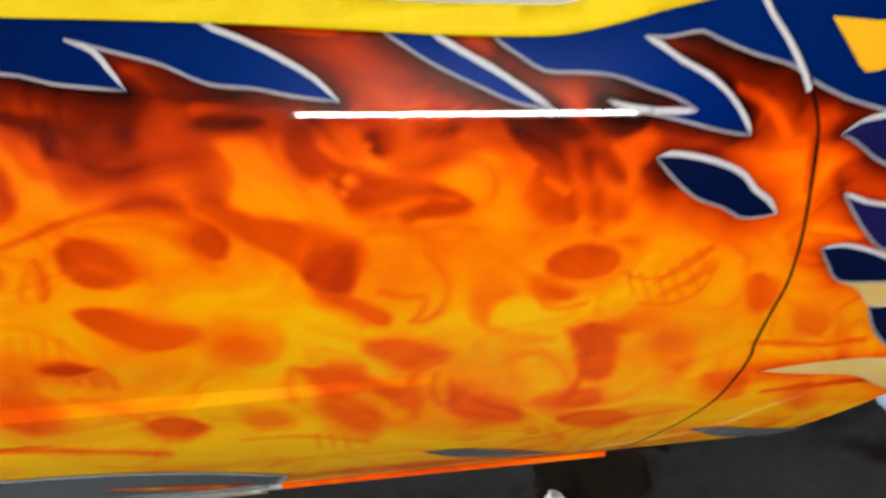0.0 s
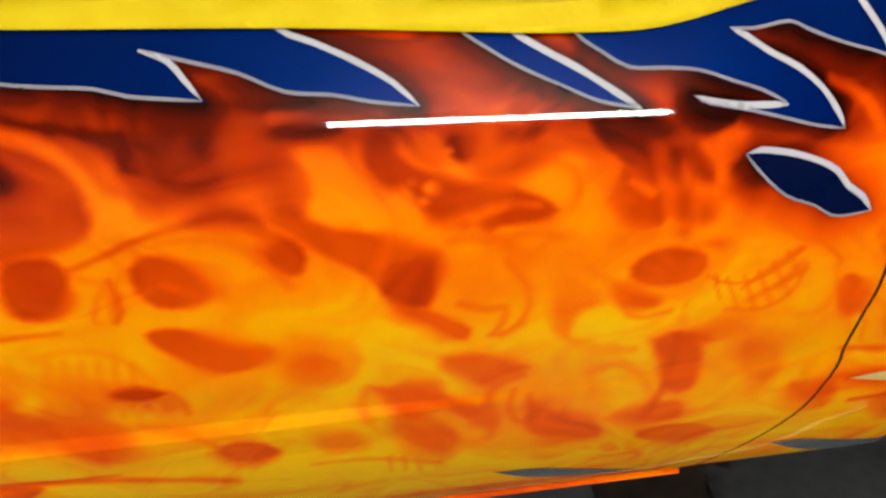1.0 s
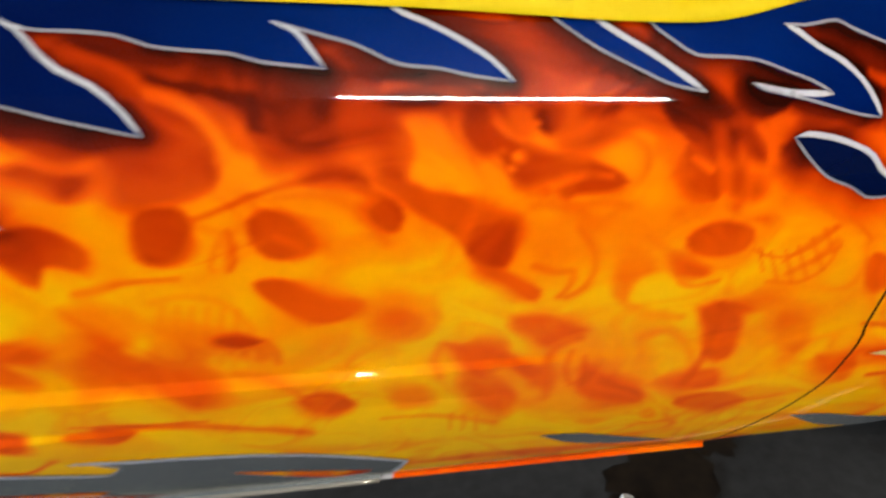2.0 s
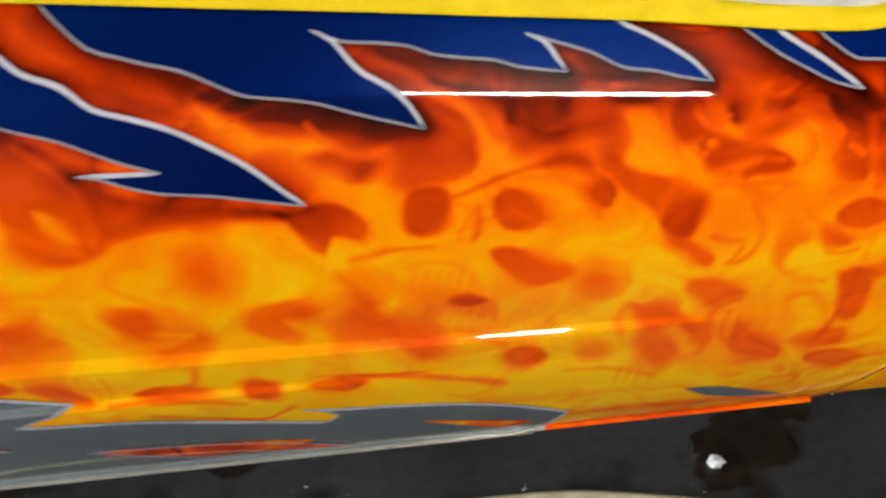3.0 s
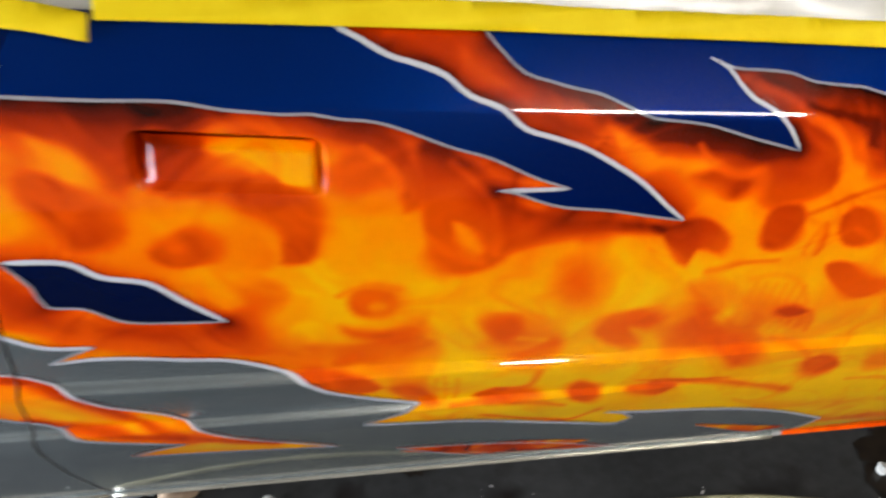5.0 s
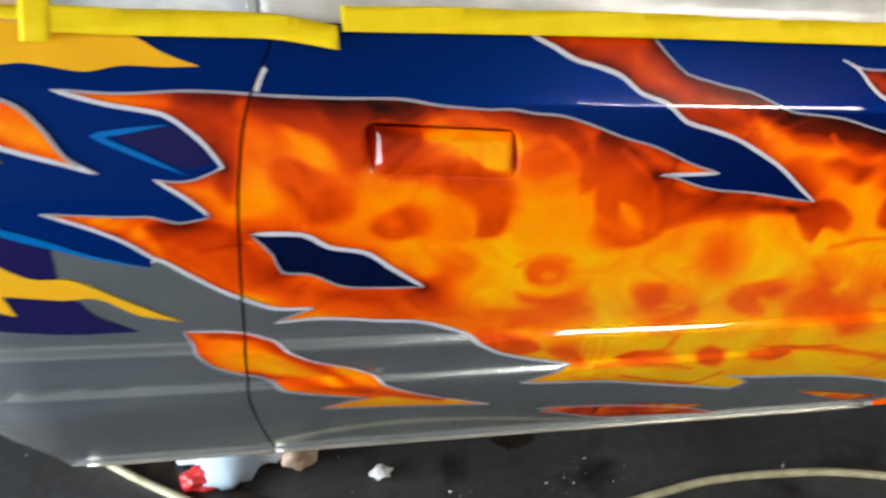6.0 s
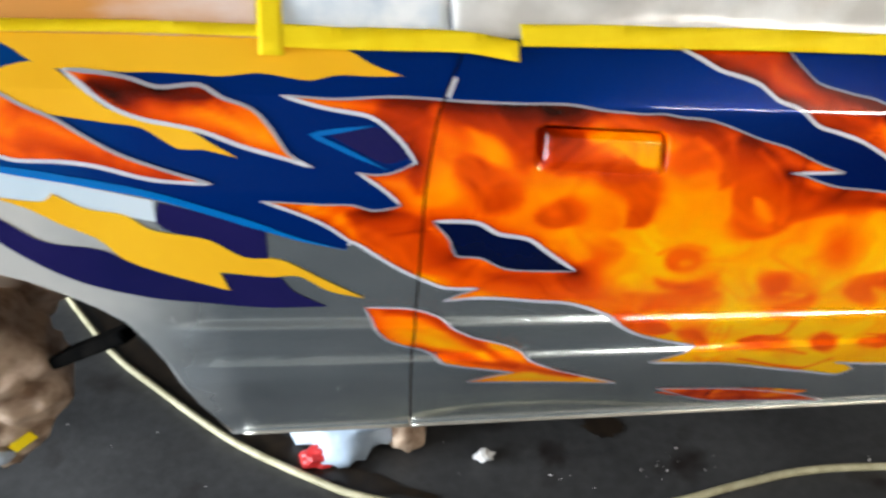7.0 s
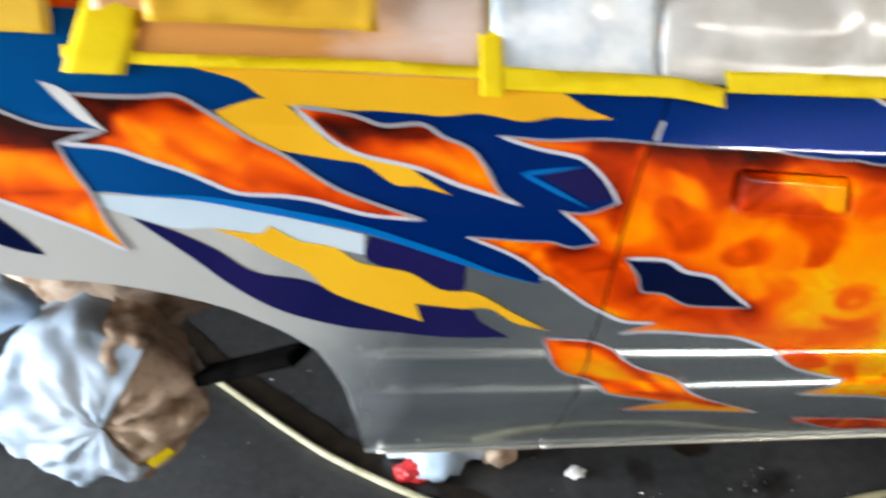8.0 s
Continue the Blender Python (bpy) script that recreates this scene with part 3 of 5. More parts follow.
patch([(0.305, 0.902), (0.304, 0.899), (0.301, 0.898), (0.299, 0.900), (0.298, 0.902), (0.300, 0.905), (0.302, 0.906), (0.305, 0.904)], 0.20, 0.75, 0.0037)
patch([(0.338, 0.904), (0.356, 0.896), (0.372, 0.875), (0.380, 0.847), (0.378, 0.826), (0.362, 0.832), (0.350, 0.857), (0.339, 0.873), (0.331, 0.893)], 0.40, 0.90, 0.0059)
stroke([(0.228, 0.929), (0.233, 0.922), (0.242, 0.914)], 0.0057, 0.52, 0.85)
stroke([(0.270, 0.875), (0.292, 0.868), (0.322, 0.870)], 0.0040, 0.35, 0.80)
patch([(0.235, 0.902), (0.257, 0.892), (0.267, 0.864), (0.252, 0.867), (0.242, 0.884)], 0.52, 0.85, 0.0067)
patch([(0.182, 0.905), (0.216, 0.895), (0.234, 0.882), (0.241, 0.865), (0.238, 0.845), (0.226, 0.834), (0.203, 0.829), (0.161, 0.832)], 0.46, 0.92, 0.0045)
patch([(0.212, 0.877), (0.226, 0.877), (0.227, 0.855), (0.219, 0.851), (0.211, 0.860)], 0.38, 0.60, 0.0067)
stroke([(0.199, 0.909), (0.218, 0.903), (0.232, 0.889), (0.243, 0.872), (0.244, 0.859)], 0.0057, 0.74, 0.85)
stroke([(0.304, 0.836), (0.332, 0.819), (0.352, 0.792), (0.366, 0.774)], 0.0040, 0.70, 0.80)
patch([(0.357, 0.832), (0.381, 0.828), (0.404, 0.819), (0.428, 0.813), (0.461, 0.796), (0.476, 0.778), (0.476, 0.758), (0.468, 0.739), (0.449, 0.740), (0.436, 0.748), (0.430, 0.765), (0.417, 0.781), (0.394, 0.797), (0.375, 0.812)], 0.50, 0.90, 0.0045)
patch([(0.439, 0.785), (0.470, 0.785), (0.473, 0.763), (0.466, 0.742), (0.441, 0.751), (0.432, 0.770)], 0.42, 0.93, 0.0037)
patch([(0.441, 0.744), (0.467, 0.737), (0.485, 0.726), (0.502, 0.713), (0.498, 0.700), (0.480, 0.707), (0.467, 0.721), (0.449, 0.733)], 0.56, 0.88, 0.0037)
patch([(0.489, 0.766), (0.512, 0.769), (0.527, 0.755), (0.527, 0.743), (0.508, 0.737), (0.491, 0.749)], 0.72, 0.80, 0.0059)
stroke([(0.530, 0.773), (0.544, 0.753), (0.549, 0.732), (0.541, 0.711), (0.526, 0.701)], 0.0046, 0.64, 0.88)
stroke([(0.493, 0.738), (0.513, 0.730), (0.529, 0.729), (0.527, 0.715), (0.519, 0.703)], 0.0046, 0.60, 0.88)
patch([(0.577, 0.753), (0.598, 0.741), (0.606, 0.722), (0.594, 0.717), (0.585, 0.709), (0.581, 0.691), (0.571, 0.713), (0.570, 0.737)], 0.70, 0.88, 0.0045)
stroke([(0.574, 0.724), (0.576, 0.698), (0.588, 0.683), (0.614, 0.668), (0.646, 0.659)], 0.0057, 0.74, 0.71)
stroke([(0.530, 0.780), (0.567, 0.772), (0.595, 0.757), (0.626, 0.733), (0.653, 0.714)], 0.0057, 0.68, 0.80)
patch([(0.620, 0.735), (0.647, 0.725), (0.662, 0.712), (0.644, 0.708), (0.628, 0.717)], 0.54, 0.90, 0.0045)
stroke([(0.628, 0.721), (0.634, 0.704), (0.650, 0.698), (0.673, 0.701)], 0.0034, 0.66, 0.75)
patch([(0.633, 0.752), (0.647, 0.763), (0.671, 0.766), (0.696, 0.753), (0.691, 0.734), (0.666, 0.729), (0.640, 0.736)], 0.48, 0.93, 0.0037)
stroke([(0.700, 0.733), (0.733, 0.721), (0.762, 0.729), (0.784, 0.748)], 0.0023, 0.62, 0.80)
stroke([(0.726, 0.694), (0.761, 0.688), (0.784, 0.703), (0.792, 0.730)], 0.0023, 0.62, 0.80)
stroke([(0.708, 0.734), (0.719, 0.707)], 0.0020, 0.64, 0.80)
stroke([(0.721, 0.729), (0.736, 0.695)], 0.0020, 0.64, 0.80)
stroke([(0.736, 0.728), (0.753, 0.690)], 0.0020, 0.64, 0.80)
stroke([(0.748, 0.731), (0.768, 0.692)], 0.0020, 0.64, 0.80)
stroke([(0.760, 0.738), (0.782, 0.701)], 0.0020, 0.64, 0.80)
stroke([(0.771, 0.747), (0.788, 0.719)], 0.0020, 0.64, 0.80)
patch([(0.433, 0.887), (0.451, 0.884), (0.450, 0.868), (0.457, 0.850), (0.443, 0.847), (0.432, 0.857), (0.427, 0.870)], 0.36, 0.85, 0.0059)
patch([(0.449, 0.871), (0.465, 0.859), (0.489, 0.847), (0.509, 0.838), (0.530, 0.833), (0.556, 0.826), (0.569, 0.812), (0.552, 0.805), (0.526, 0.805), (0.513, 0.802), (0.500, 0.818), (0.483, 0.815), (0.471, 0.824), (0.461, 0.840), (0.452, 0.854)], 0.42, 0.92, 0.0037)
stroke([(0.504, 0.812), (0.530, 0.820), (0.554, 0.818)], 0.0040, 0.72, 0.80)
patch([(0.486, 0.883), (0.512, 0.881), (0.511, 0.869), (0.500, 0.861), (0.490, 0.868)], 0.24, 0.92, 0.0037)
patch([(0.467, 0.883), (0.483, 0.880), (0.486, 0.863), (0.473, 0.860), (0.465, 0.872)], 0.60, 0.75, 0.0045)
patch([(0.478, 0.842), (0.477, 0.839), (0.474, 0.839), (0.472, 0.840), (0.471, 0.843), (0.472, 0.845), (0.475, 0.846), (0.477, 0.844)], 0.80, 0.90, 0.0022)
patch([(0.472, 0.832), (0.471, 0.831), (0.469, 0.830), (0.467, 0.831), (0.466, 0.833), (0.467, 0.835), (0.469, 0.835), (0.471, 0.834)], 0.72, 0.90, 0.0022)
patch([(0.492, 0.870), (0.491, 0.869), (0.489, 0.868), (0.487, 0.869), (0.486, 0.871), (0.487, 0.872), (0.489, 0.873), (0.491, 0.872)], 0.62, 0.90, 0.0022)
patch([(0.465, 0.847), (0.464, 0.846), (0.462, 0.845), (0.459, 0.846), (0.458, 0.848), (0.460, 0.850), (0.462, 0.850), (0.464, 0.849)], 0.55, 0.80, 0.0030)
patch([(0.512, 0.880), (0.544, 0.880), (0.574, 0.873), (0.570, 0.858), (0.548, 0.848), (0.522, 0.842), (0.509, 0.857)], 0.50, 0.92, 0.0082)
patch([(0.528, 0.882), (0.559, 0.878), (0.552, 0.870), (0.535, 0.871)], 0.28, 0.88, 0.0045)
patch([(0.595, 0.876), (0.617, 0.866), (0.641, 0.848), (0.644, 0.826), (0.632, 0.832), (0.613, 0.846), (0.600, 0.860)], 0.22, 0.95, 0.0030)
patch([(0.655, 0.852), (0.676, 0.853), (0.690, 0.835), (0.694, 0.823), (0.678, 0.827), (0.668, 0.838), (0.662, 0.824), (0.653, 0.835)], 0.30, 0.93, 0.0030)
patch([(0.616, 0.834), (0.619, 0.839), (0.635, 0.824), (0.650, 0.815), (0.654, 0.795), (0.652, 0.789), (0.630, 0.793), (0.617, 0.806), (0.611, 0.822)], 0.37, 0.95, 0.0030)
stroke([(0.625, 0.826), (0.643, 0.816)], 0.0029, 0.66, 0.85)
patch([(0.664, 0.813), (0.685, 0.808), (0.698, 0.794), (0.690, 0.787), (0.668, 0.792), (0.663, 0.804)], 0.46, 0.90, 0.0037)
patch([(0.630, 0.874), (0.658, 0.873), (0.663, 0.862), (0.644, 0.857), (0.620, 0.871)], 0.28, 0.90, 0.0037)
patch([(0.666, 0.876), (0.710, 0.870), (0.695, 0.860), (0.675, 0.862)], 0.24, 0.90, 0.0037)
patch([(0.590, 0.843), (0.611, 0.846), (0.615, 0.816), (0.600, 0.823)], 0.66, 0.70, 0.0052)
stroke([(0.487, 0.797), (0.521, 0.794), (0.557, 0.794), (0.599, 0.780), (0.620, 0.777)], 0.0046, 0.66, 0.80)
stroke([(0.588, 0.811), (0.593, 0.791), (0.604, 0.775)], 0.0069, 0.80, 0.60)
patch([(0.709, 0.833), (0.727, 0.834), (0.738, 0.810), (0.729, 0.799), (0.715, 0.809)], 0.38, 0.85, 0.0045)
patch([(0.254, 0.808), (0.270, 0.816), (0.288, 0.810), (0.301, 0.797), (0.307, 0.780), (0.302, 0.775), (0.286, 0.770), (0.268, 0.773), (0.256, 0.788)], 0.45, 0.93, 0.0037)
stroke([(0.276, 0.791), (0.290, 0.783), (0.297, 0.776)], 0.0034, 0.55, 0.80)
patch([(0.236, 0.802), (0.237, 0.781), (0.235, 0.763), (0.239, 0.762), (0.245, 0.772), (0.244, 0.790), (0.239, 0.804)], 0.60, 0.90, 0.0022)
stroke([(0.233, 0.799), (0.224, 0.775), (0.224, 0.765)], 0.0029, 0.68, 0.85)
patch([(0.398, 0.689), (0.389, 0.674), (0.369, 0.671), (0.351, 0.682), (0.346, 0.699), (0.355, 0.713), (0.374, 0.715), (0.392, 0.705)], 0.62, 0.85, 0.0098)
patch([(0.381, 0.695), (0.377, 0.689), (0.369, 0.688), (0.361, 0.693), (0.359, 0.700), (0.363, 0.706), (0.371, 0.707), (0.379, 0.703)], 0.56, 0.76, 0.0076)
stroke([(0.399, 0.714), (0.407, 0.693), (0.395, 0.674)], 0.0064, 0.74, 0.76)
stroke([(0.182, 0.736), (0.175, 0.710)], 0.0036, 0.74, 0.62)
stroke([(0.193, 0.733), (0.187, 0.707)], 0.0036, 0.74, 0.62)
stroke([(0.205, 0.731), (0.198, 0.705)], 0.0036, 0.74, 0.62)
stroke([(0.216, 0.729), (0.211, 0.703)], 0.0036, 0.74, 0.62)
stroke([(0.228, 0.726), (0.222, 0.701)], 0.0036, 0.74, 0.62)
stroke([(0.239, 0.724), (0.234, 0.697)], 0.0036, 0.74, 0.62)
stroke([(0.174, 0.740), (0.202, 0.743), (0.234, 0.728), (0.248, 0.700)], 0.0043, 0.76, 0.66)
patch([(0.180, 0.709), (0.219, 0.701), (0.250, 0.690), (0.264, 0.668), (0.252, 0.657), (0.221, 0.677), (0.188, 0.693)], 0.64, 0.84, 0.0065)
patch([(0.217, 0.695), (0.235, 0.697), (0.255, 0.686), (0.235, 0.681), (0.218, 0.688)], 0.36, 0.90, 0.0033)
stroke([(0.265, 0.654), (0.266, 0.671), (0.258, 0.685)], 0.0043, 0.62, 0.81)
stroke([(0.220, 0.676), (0.217, 0.659)], 0.0029, 0.86, 0.85)
stroke([(0.233, 0.675), (0.229, 0.657)], 0.0029, 0.86, 0.85)
stroke([(0.245, 0.673), (0.243, 0.654)], 0.0029, 0.86, 0.85)
patch([(0.123, 0.705), (0.155, 0.681), (0.189, 0.668), (0.210, 0.646), (0.212, 0.625), (0.191, 0.611), (0.167, 0.636), (0.139, 0.645), (0.105, 0.658)], 0.50, 0.85, 0.0098)
patch([(0.279, 0.605), (0.299, 0.617), (0.321, 0.608), (0.334, 0.588), (0.317, 0.574), (0.293, 0.579)], 0.52, 0.90, 0.0043)
stroke([(0.227, 0.646), (0.260, 0.634), (0.284, 0.613)], 0.0050, 0.64, 0.76)
patch([(0.504, 0.667), (0.613, 0.636), (0.633, 0.535), (0.520, 0.545)], 0.78, 0.66, 0.0130)
stroke([(0.413, 0.658), (0.406, 0.634), (0.412, 0.617)], 0.0057, 0.70, 0.81)
patch([(0.416, 0.657), (0.432, 0.653), (0.444, 0.629), (0.446, 0.615), (0.432, 0.623), (0.423, 0.638)], 0.58, 0.85, 0.0054)
patch([(0.477, 0.683), (0.504, 0.685), (0.533, 0.673), (0.552, 0.657), (0.530, 0.648), (0.515, 0.640), (0.495, 0.656), (0.479, 0.670)], 0.57, 0.89, 0.0076)
patch([(0.435, 0.651), (0.456, 0.655), (0.480, 0.635), (0.513, 0.612), (0.507, 0.590), (0.475, 0.616), (0.444, 0.628)], 0.57, 0.89, 0.0076)
stroke([(0.523, 0.563), (0.515, 0.611), (0.524, 0.638), (0.545, 0.647)], 0.0064, 0.60, 0.81)
stroke([(0.538, 0.629), (0.534, 0.606), (0.544, 0.580), (0.555, 0.588), (0.552, 0.618)], 0.0036, 0.66, 0.81)
patch([(0.557, 0.602), (0.593, 0.580), (0.624, 0.567), (0.630, 0.533), (0.593, 0.538), (0.555, 0.566)], 0.54, 0.85, 0.0065)
stroke([(0.612, 0.638), (0.638, 0.642), (0.665, 0.616), (0.677, 0.581), (0.668, 0.560)], 0.0057, 0.76, 0.76)
patch([(0.664, 0.668), (0.706, 0.675), (0.731, 0.682), (0.747, 0.668), (0.720, 0.657), (0.683, 0.657)], 0.60, 0.85, 0.0065)
patch([(0.667, 0.668), (0.686, 0.672), (0.709, 0.654), (0.719, 0.621), (0.714, 0.592), (0.691, 0.593), (0.675, 0.638)], 0.50, 0.89, 0.0065)
patch([(0.747, 0.653), (0.783, 0.646), (0.801, 0.611), (0.790, 0.584), (0.766, 0.603)], 0.68, 0.81, 0.0076)
patch([(0.643, 0.567), (0.676, 0.578), (0.708, 0.575), (0.713, 0.550), (0.677, 0.548)], 0.52, 0.85, 0.0054)
patch([(0.673, 0.533), (0.714, 0.536), (0.756, 0.513), (0.727, 0.493), (0.684, 0.512)], 0.56, 0.85, 0.0043)
patch([(0.434, 0.616), (0.465, 0.613), (0.494, 0.572), (0.484, 0.541), (0.448, 0.563)], 0.58, 0.81, 0.0087)
patch([(0.366, 0.604), (0.394, 0.606), (0.405, 0.577), (0.377, 0.573)], 0.70, 0.76, 0.0076)
patch([(0.828, 0.706), (0.844, 0.711), (0.859, 0.682), (0.851, 0.665), (0.836, 0.679)], 0.62, 0.88, 0.0037)
stroke([(0.101, 0.597), (0.188, 0.582), (0.287, 0.545)], 0.0057, 0.52, 0.81)
stroke([(0.360, 0.557), (0.412, 0.552), (0.477, 0.523)], 0.0036, 0.68, 0.66)
stroke([(0.428, 0.552), (0.429, 0.516)], 0.0021, 0.74, 0.66)
stroke([(0.441, 0.548), (0.443, 0.511)], 0.0021, 0.74, 0.66)
stroke([(0.454, 0.544), (0.457, 0.510)], 0.0021, 0.74, 0.66)
patch([(0.745, 0.917), (0.789, 0.910), (0.839, 0.891), (0.858, 0.874), (0.837, 0.871), (0.802, 0.882), (0.780, 0.892)], 0.34, 0.88, 0.0052)
stroke([(0.791, 0.883), (0.821, 0.869), (0.835, 0.848)], 0.0057, 0.74, 0.85)
patch([(0.863, 0.865), (0.890, 0.860), (0.875, 0.843), (0.860, 0.849)], 0.54, 0.85, 0.0052)
patch([(0.886, 0.814), (0.927, 0.826), (0.954, 0.808), (0.962, 0.782), (0.912, 0.800), (0.889, 0.795)], 0.48, 0.88, 0.0052)
stroke([(0.858, 0.871), (0.861, 0.835), (0.865, 0.798)], 0.0046, 0.42, 0.80)
patch([(0.833, 0.711), (0.858, 0.700), (0.863, 0.671), (0.846, 0.668), (0.832, 0.690)], 0.64, 0.85, 0.0037)
patch([(0.898, 0.660), (0.937, 0.645), (0.934, 0.618), (0.902, 0.634)], 0.64, 0.85, 0.0052)
patch([(0.821, 0.579), (0.865, 0.565), (0.870, 0.530), (0.832, 0.548)], 0.58, 0.85, 0.0065)
stroke([(0.860, 0.618), (0.939, 0.605), (0.992, 0.602)], 0.0043, 0.62, 0.81)
stroke([(0.899, 0.535), (0.965, 0.535), (1.025, 0.536)], 0.0043, 0.46, 0.81)
patch([(0.926, 0.532), (0.963, 0.525), (0.977, 0.483), (0.940, 0.499)], 0.64, 0.81, 0.0054)
stroke([(0.770, 0.712), (0.787, 0.732)], 0.0034, 0.62, 0.80)
stroke([(0.737, 0.716), (0.781, 0.748)], 0.0029, 0.62, 0.80)
stroke([(0.745, 0.701), (0.792, 0.725)], 0.0029, 0.62, 0.80)
stroke([(0.675, 0.560), (0.689, 0.620), (0.685, 0.669)], 0.0057, 0.48, 0.81)
patch([(-1.162, 1.020), (-1.097, 1.009), (-1.056, 0.998), (-1.085, 0.985), (-1.122, 0.984), (-1.167, 0.992)], 0.10, 0.90, 0.0052)
patch([(-1.080, 1.029), (-1.002, 1.025), (-0.968, 1.011), (-1.017, 1.002), (-1.057, 0.999)], 0.20, 0.90, 0.0045)
stroke([(-1.038, 1.006), (-0.985, 0.979), (-0.922, 0.940), (-0.855, 0.918)], 0.0091, 0.95, 0.95)
stroke([(-1.019, 1.015), (-0.962, 0.993), (-0.904, 0.954)], 0.0069, 0.62, 0.80)
patch([(-0.850, 1.004), (-0.782, 0.993), (-0.736, 0.982), (-0.772, 0.971), (-0.823, 0.982)], 0.16, 0.85, 0.0045)
stroke([(-0.760, 0.963), (-0.713, 0.946), (-0.670, 0.923)], 0.0074, 0.92, 0.90)
patch([(-1.154, 0.978), (-1.126, 0.963), (-1.101, 0.927), (-1.085, 0.894), (-1.111, 0.902), (-1.142, 0.935), (-1.160, 0.947)], 0.90, 0.80, 0.0059)
patch([(0.154, 0.943), (0.231, 0.928), (0.305, 0.916), (0.372, 0.907), (0.473, 0.898), (0.422, 0.895), (0.247, 0.908), (0.194, 0.923)], 0.40, 0.90, 0.0045)
stroke([(0.372, 0.903), (0.402, 0.898), (0.443, 0.897)], 0.0046, 0.58, 0.70)
patch([(0.170, 0.814), (0.179, 0.824), (0.202, 0.825), (0.212, 0.815), (0.207, 0.789), (0.196, 0.778), (0.177, 0.779), (0.168, 0.793)], 0.37, 0.93, 0.0037)
stroke([(0.213, 0.814), (0.245, 0.823), (0.280, 0.833), (0.317, 0.840)], 0.0034, 0.52, 0.85)
patch([(0.303, 0.839), (0.320, 0.849), (0.341, 0.842), (0.349, 0.828), (0.327, 0.834)], 0.30, 0.92, 0.0030)
stroke([(0.343, 0.828), (0.366, 0.813), (0.374, 0.798)], 0.0040, 0.50, 0.85)
patch([(0.345, 0.808), (0.361, 0.817), (0.375, 0.806), (0.373, 0.787), (0.363, 0.785), (0.351, 0.794)], 0.40, 0.90, 0.0037)
stroke([(0.277, 0.825), (0.315, 0.822), (0.345, 0.800), (0.362, 0.775)], 0.0034, 0.66, 0.75)
patch([(0.255, 0.749), (0.279, 0.751), (0.315, 0.727), (0.341, 0.715), (0.321, 0.700), (0.294, 0.701), (0.268, 0.725)], 0.48, 0.93, 0.0037)
patch([(0.320, 0.719), (0.348, 0.712), (0.337, 0.700), (0.315, 0.703)], 0.56, 0.60, 0.0045)
stroke([(0.118, 0.759), (0.158, 0.763), (0.197, 0.760)], 0.0040, 0.60, 0.75)
stroke([(0.235, 0.797), (0.237, 0.768)], 0.0029, 0.72, 0.70)
stroke([(-1.001, 1.009), (-0.953, 0.986), (-0.913, 0.963), (-0.862, 0.937)], 0.012, 0.85, 0.90)
stroke([(-0.915, 0.951), (-0.852, 0.925), (-0.786, 0.903)], 0.011, 0.50, 0.80)
stroke([(-0.995, 0.983), (-0.957, 0.959), (-0.917, 0.940)], 0.007, 0.55, 0.80)
stroke([(-0.791, 0.969), (-0.736, 0.944), (-0.679, 0.920)], 0.011, 0.78, 0.90)
stroke([(-0.585, 0.698), (-0.527, 0.674), (-0.457, 0.631)], 0.009, 0.85, 0.90)
stroke([(-0.564, 0.706), (-0.506, 0.683), (-0.424, 0.610), (-0.315, 0.550)], 0.007, 0.40, 0.80)
stroke([(-0.539, 0.644), (-0.470, 0.614), (-0.406, 0.594)], 0.006, 0.30, 0.70)
stroke([(0.362, 0.372), (0.50, 0.374), (0.65, 0.378), (0.80, 0.384)], 0.0200, 0.46, 0.95)
stroke([(0.40, 0.430), (0.55, 0.425), (0.70, 0.415)], 0.0120, 0.58, 0.80)








def lattice(x, z, seed):
    """Smooth random values on the plane."""
    def h(i, j):
        v = np.sin(i * 127.1 + j * 311.7 + seed * 74.7) * 43758.5453
        return v - np.floor(v)
    i, j = np.floor(x), np.floor(z)
    u, v = x - i, z - j
    u, v = u * u * (3 - 2 * u), v * v * (3 - 2 * v)
    return (h(i, j) * (1 - u) + h(i + 1, j) * u) * (1 - v) + (h(i, j + 1) * (1 - u) + h(i + 1, j + 1) * u) * v


def cloud(x, z, scale, seed, octaves=3):
    return sum(lattice(x * scale * 2**k, z * scale * 2**k, seed + k) / 2**k for k in range(octaves)) / sum(0.5**k for k in range(octaves))


def swirl(x, z, seed, octaves=2):
    """Soft random hills about nought, with no trace of a grid."""
    total = 0.0
    for o in range(octaves):
        i, j = np.floor(x), np.floor(z)
        u, v = x - i, z - j

        def push(a, c):
            h = np.sin((i + a) * 127.1 + (j + c) * 311.7 + (seed + o) * 74.7) * 43758.5453
            h = (h - np.floor(h)) * 6.2832
            return np.cos(h) * (u - a) + np.sin(h) * (v - c)

        su, sv = u**3 * (u * (u * 6 - 15) + 10), v**3 * (v * (v * 6 - 15) + 10)
        low, high = push(0, 0) * (1 - su) + push(1, 0) * su, push(0, 1) * (1 - su) + push(1, 1) * su
        total = total + (low * (1 - sv) + high * sv) * 0.5**o
        x, z = x * 2.03 + 3.1, z * 2.03 + 1.7
    return total


STOPS = (0.0, 0.2, 0.4, 0.6, 0.8, 1.0, 1.15)
REDS = (0.025, 0.15, 0.56, 0.90, 1.0, 1.0, 1.0)
GREENS = (0.0015, 0.0065, 0.033, 0.094, 0.230, 0.405, 0.520)
BLUES = (0.0, 0.0, 0.0, 0.0, 0.0, 0.0, 0.001)


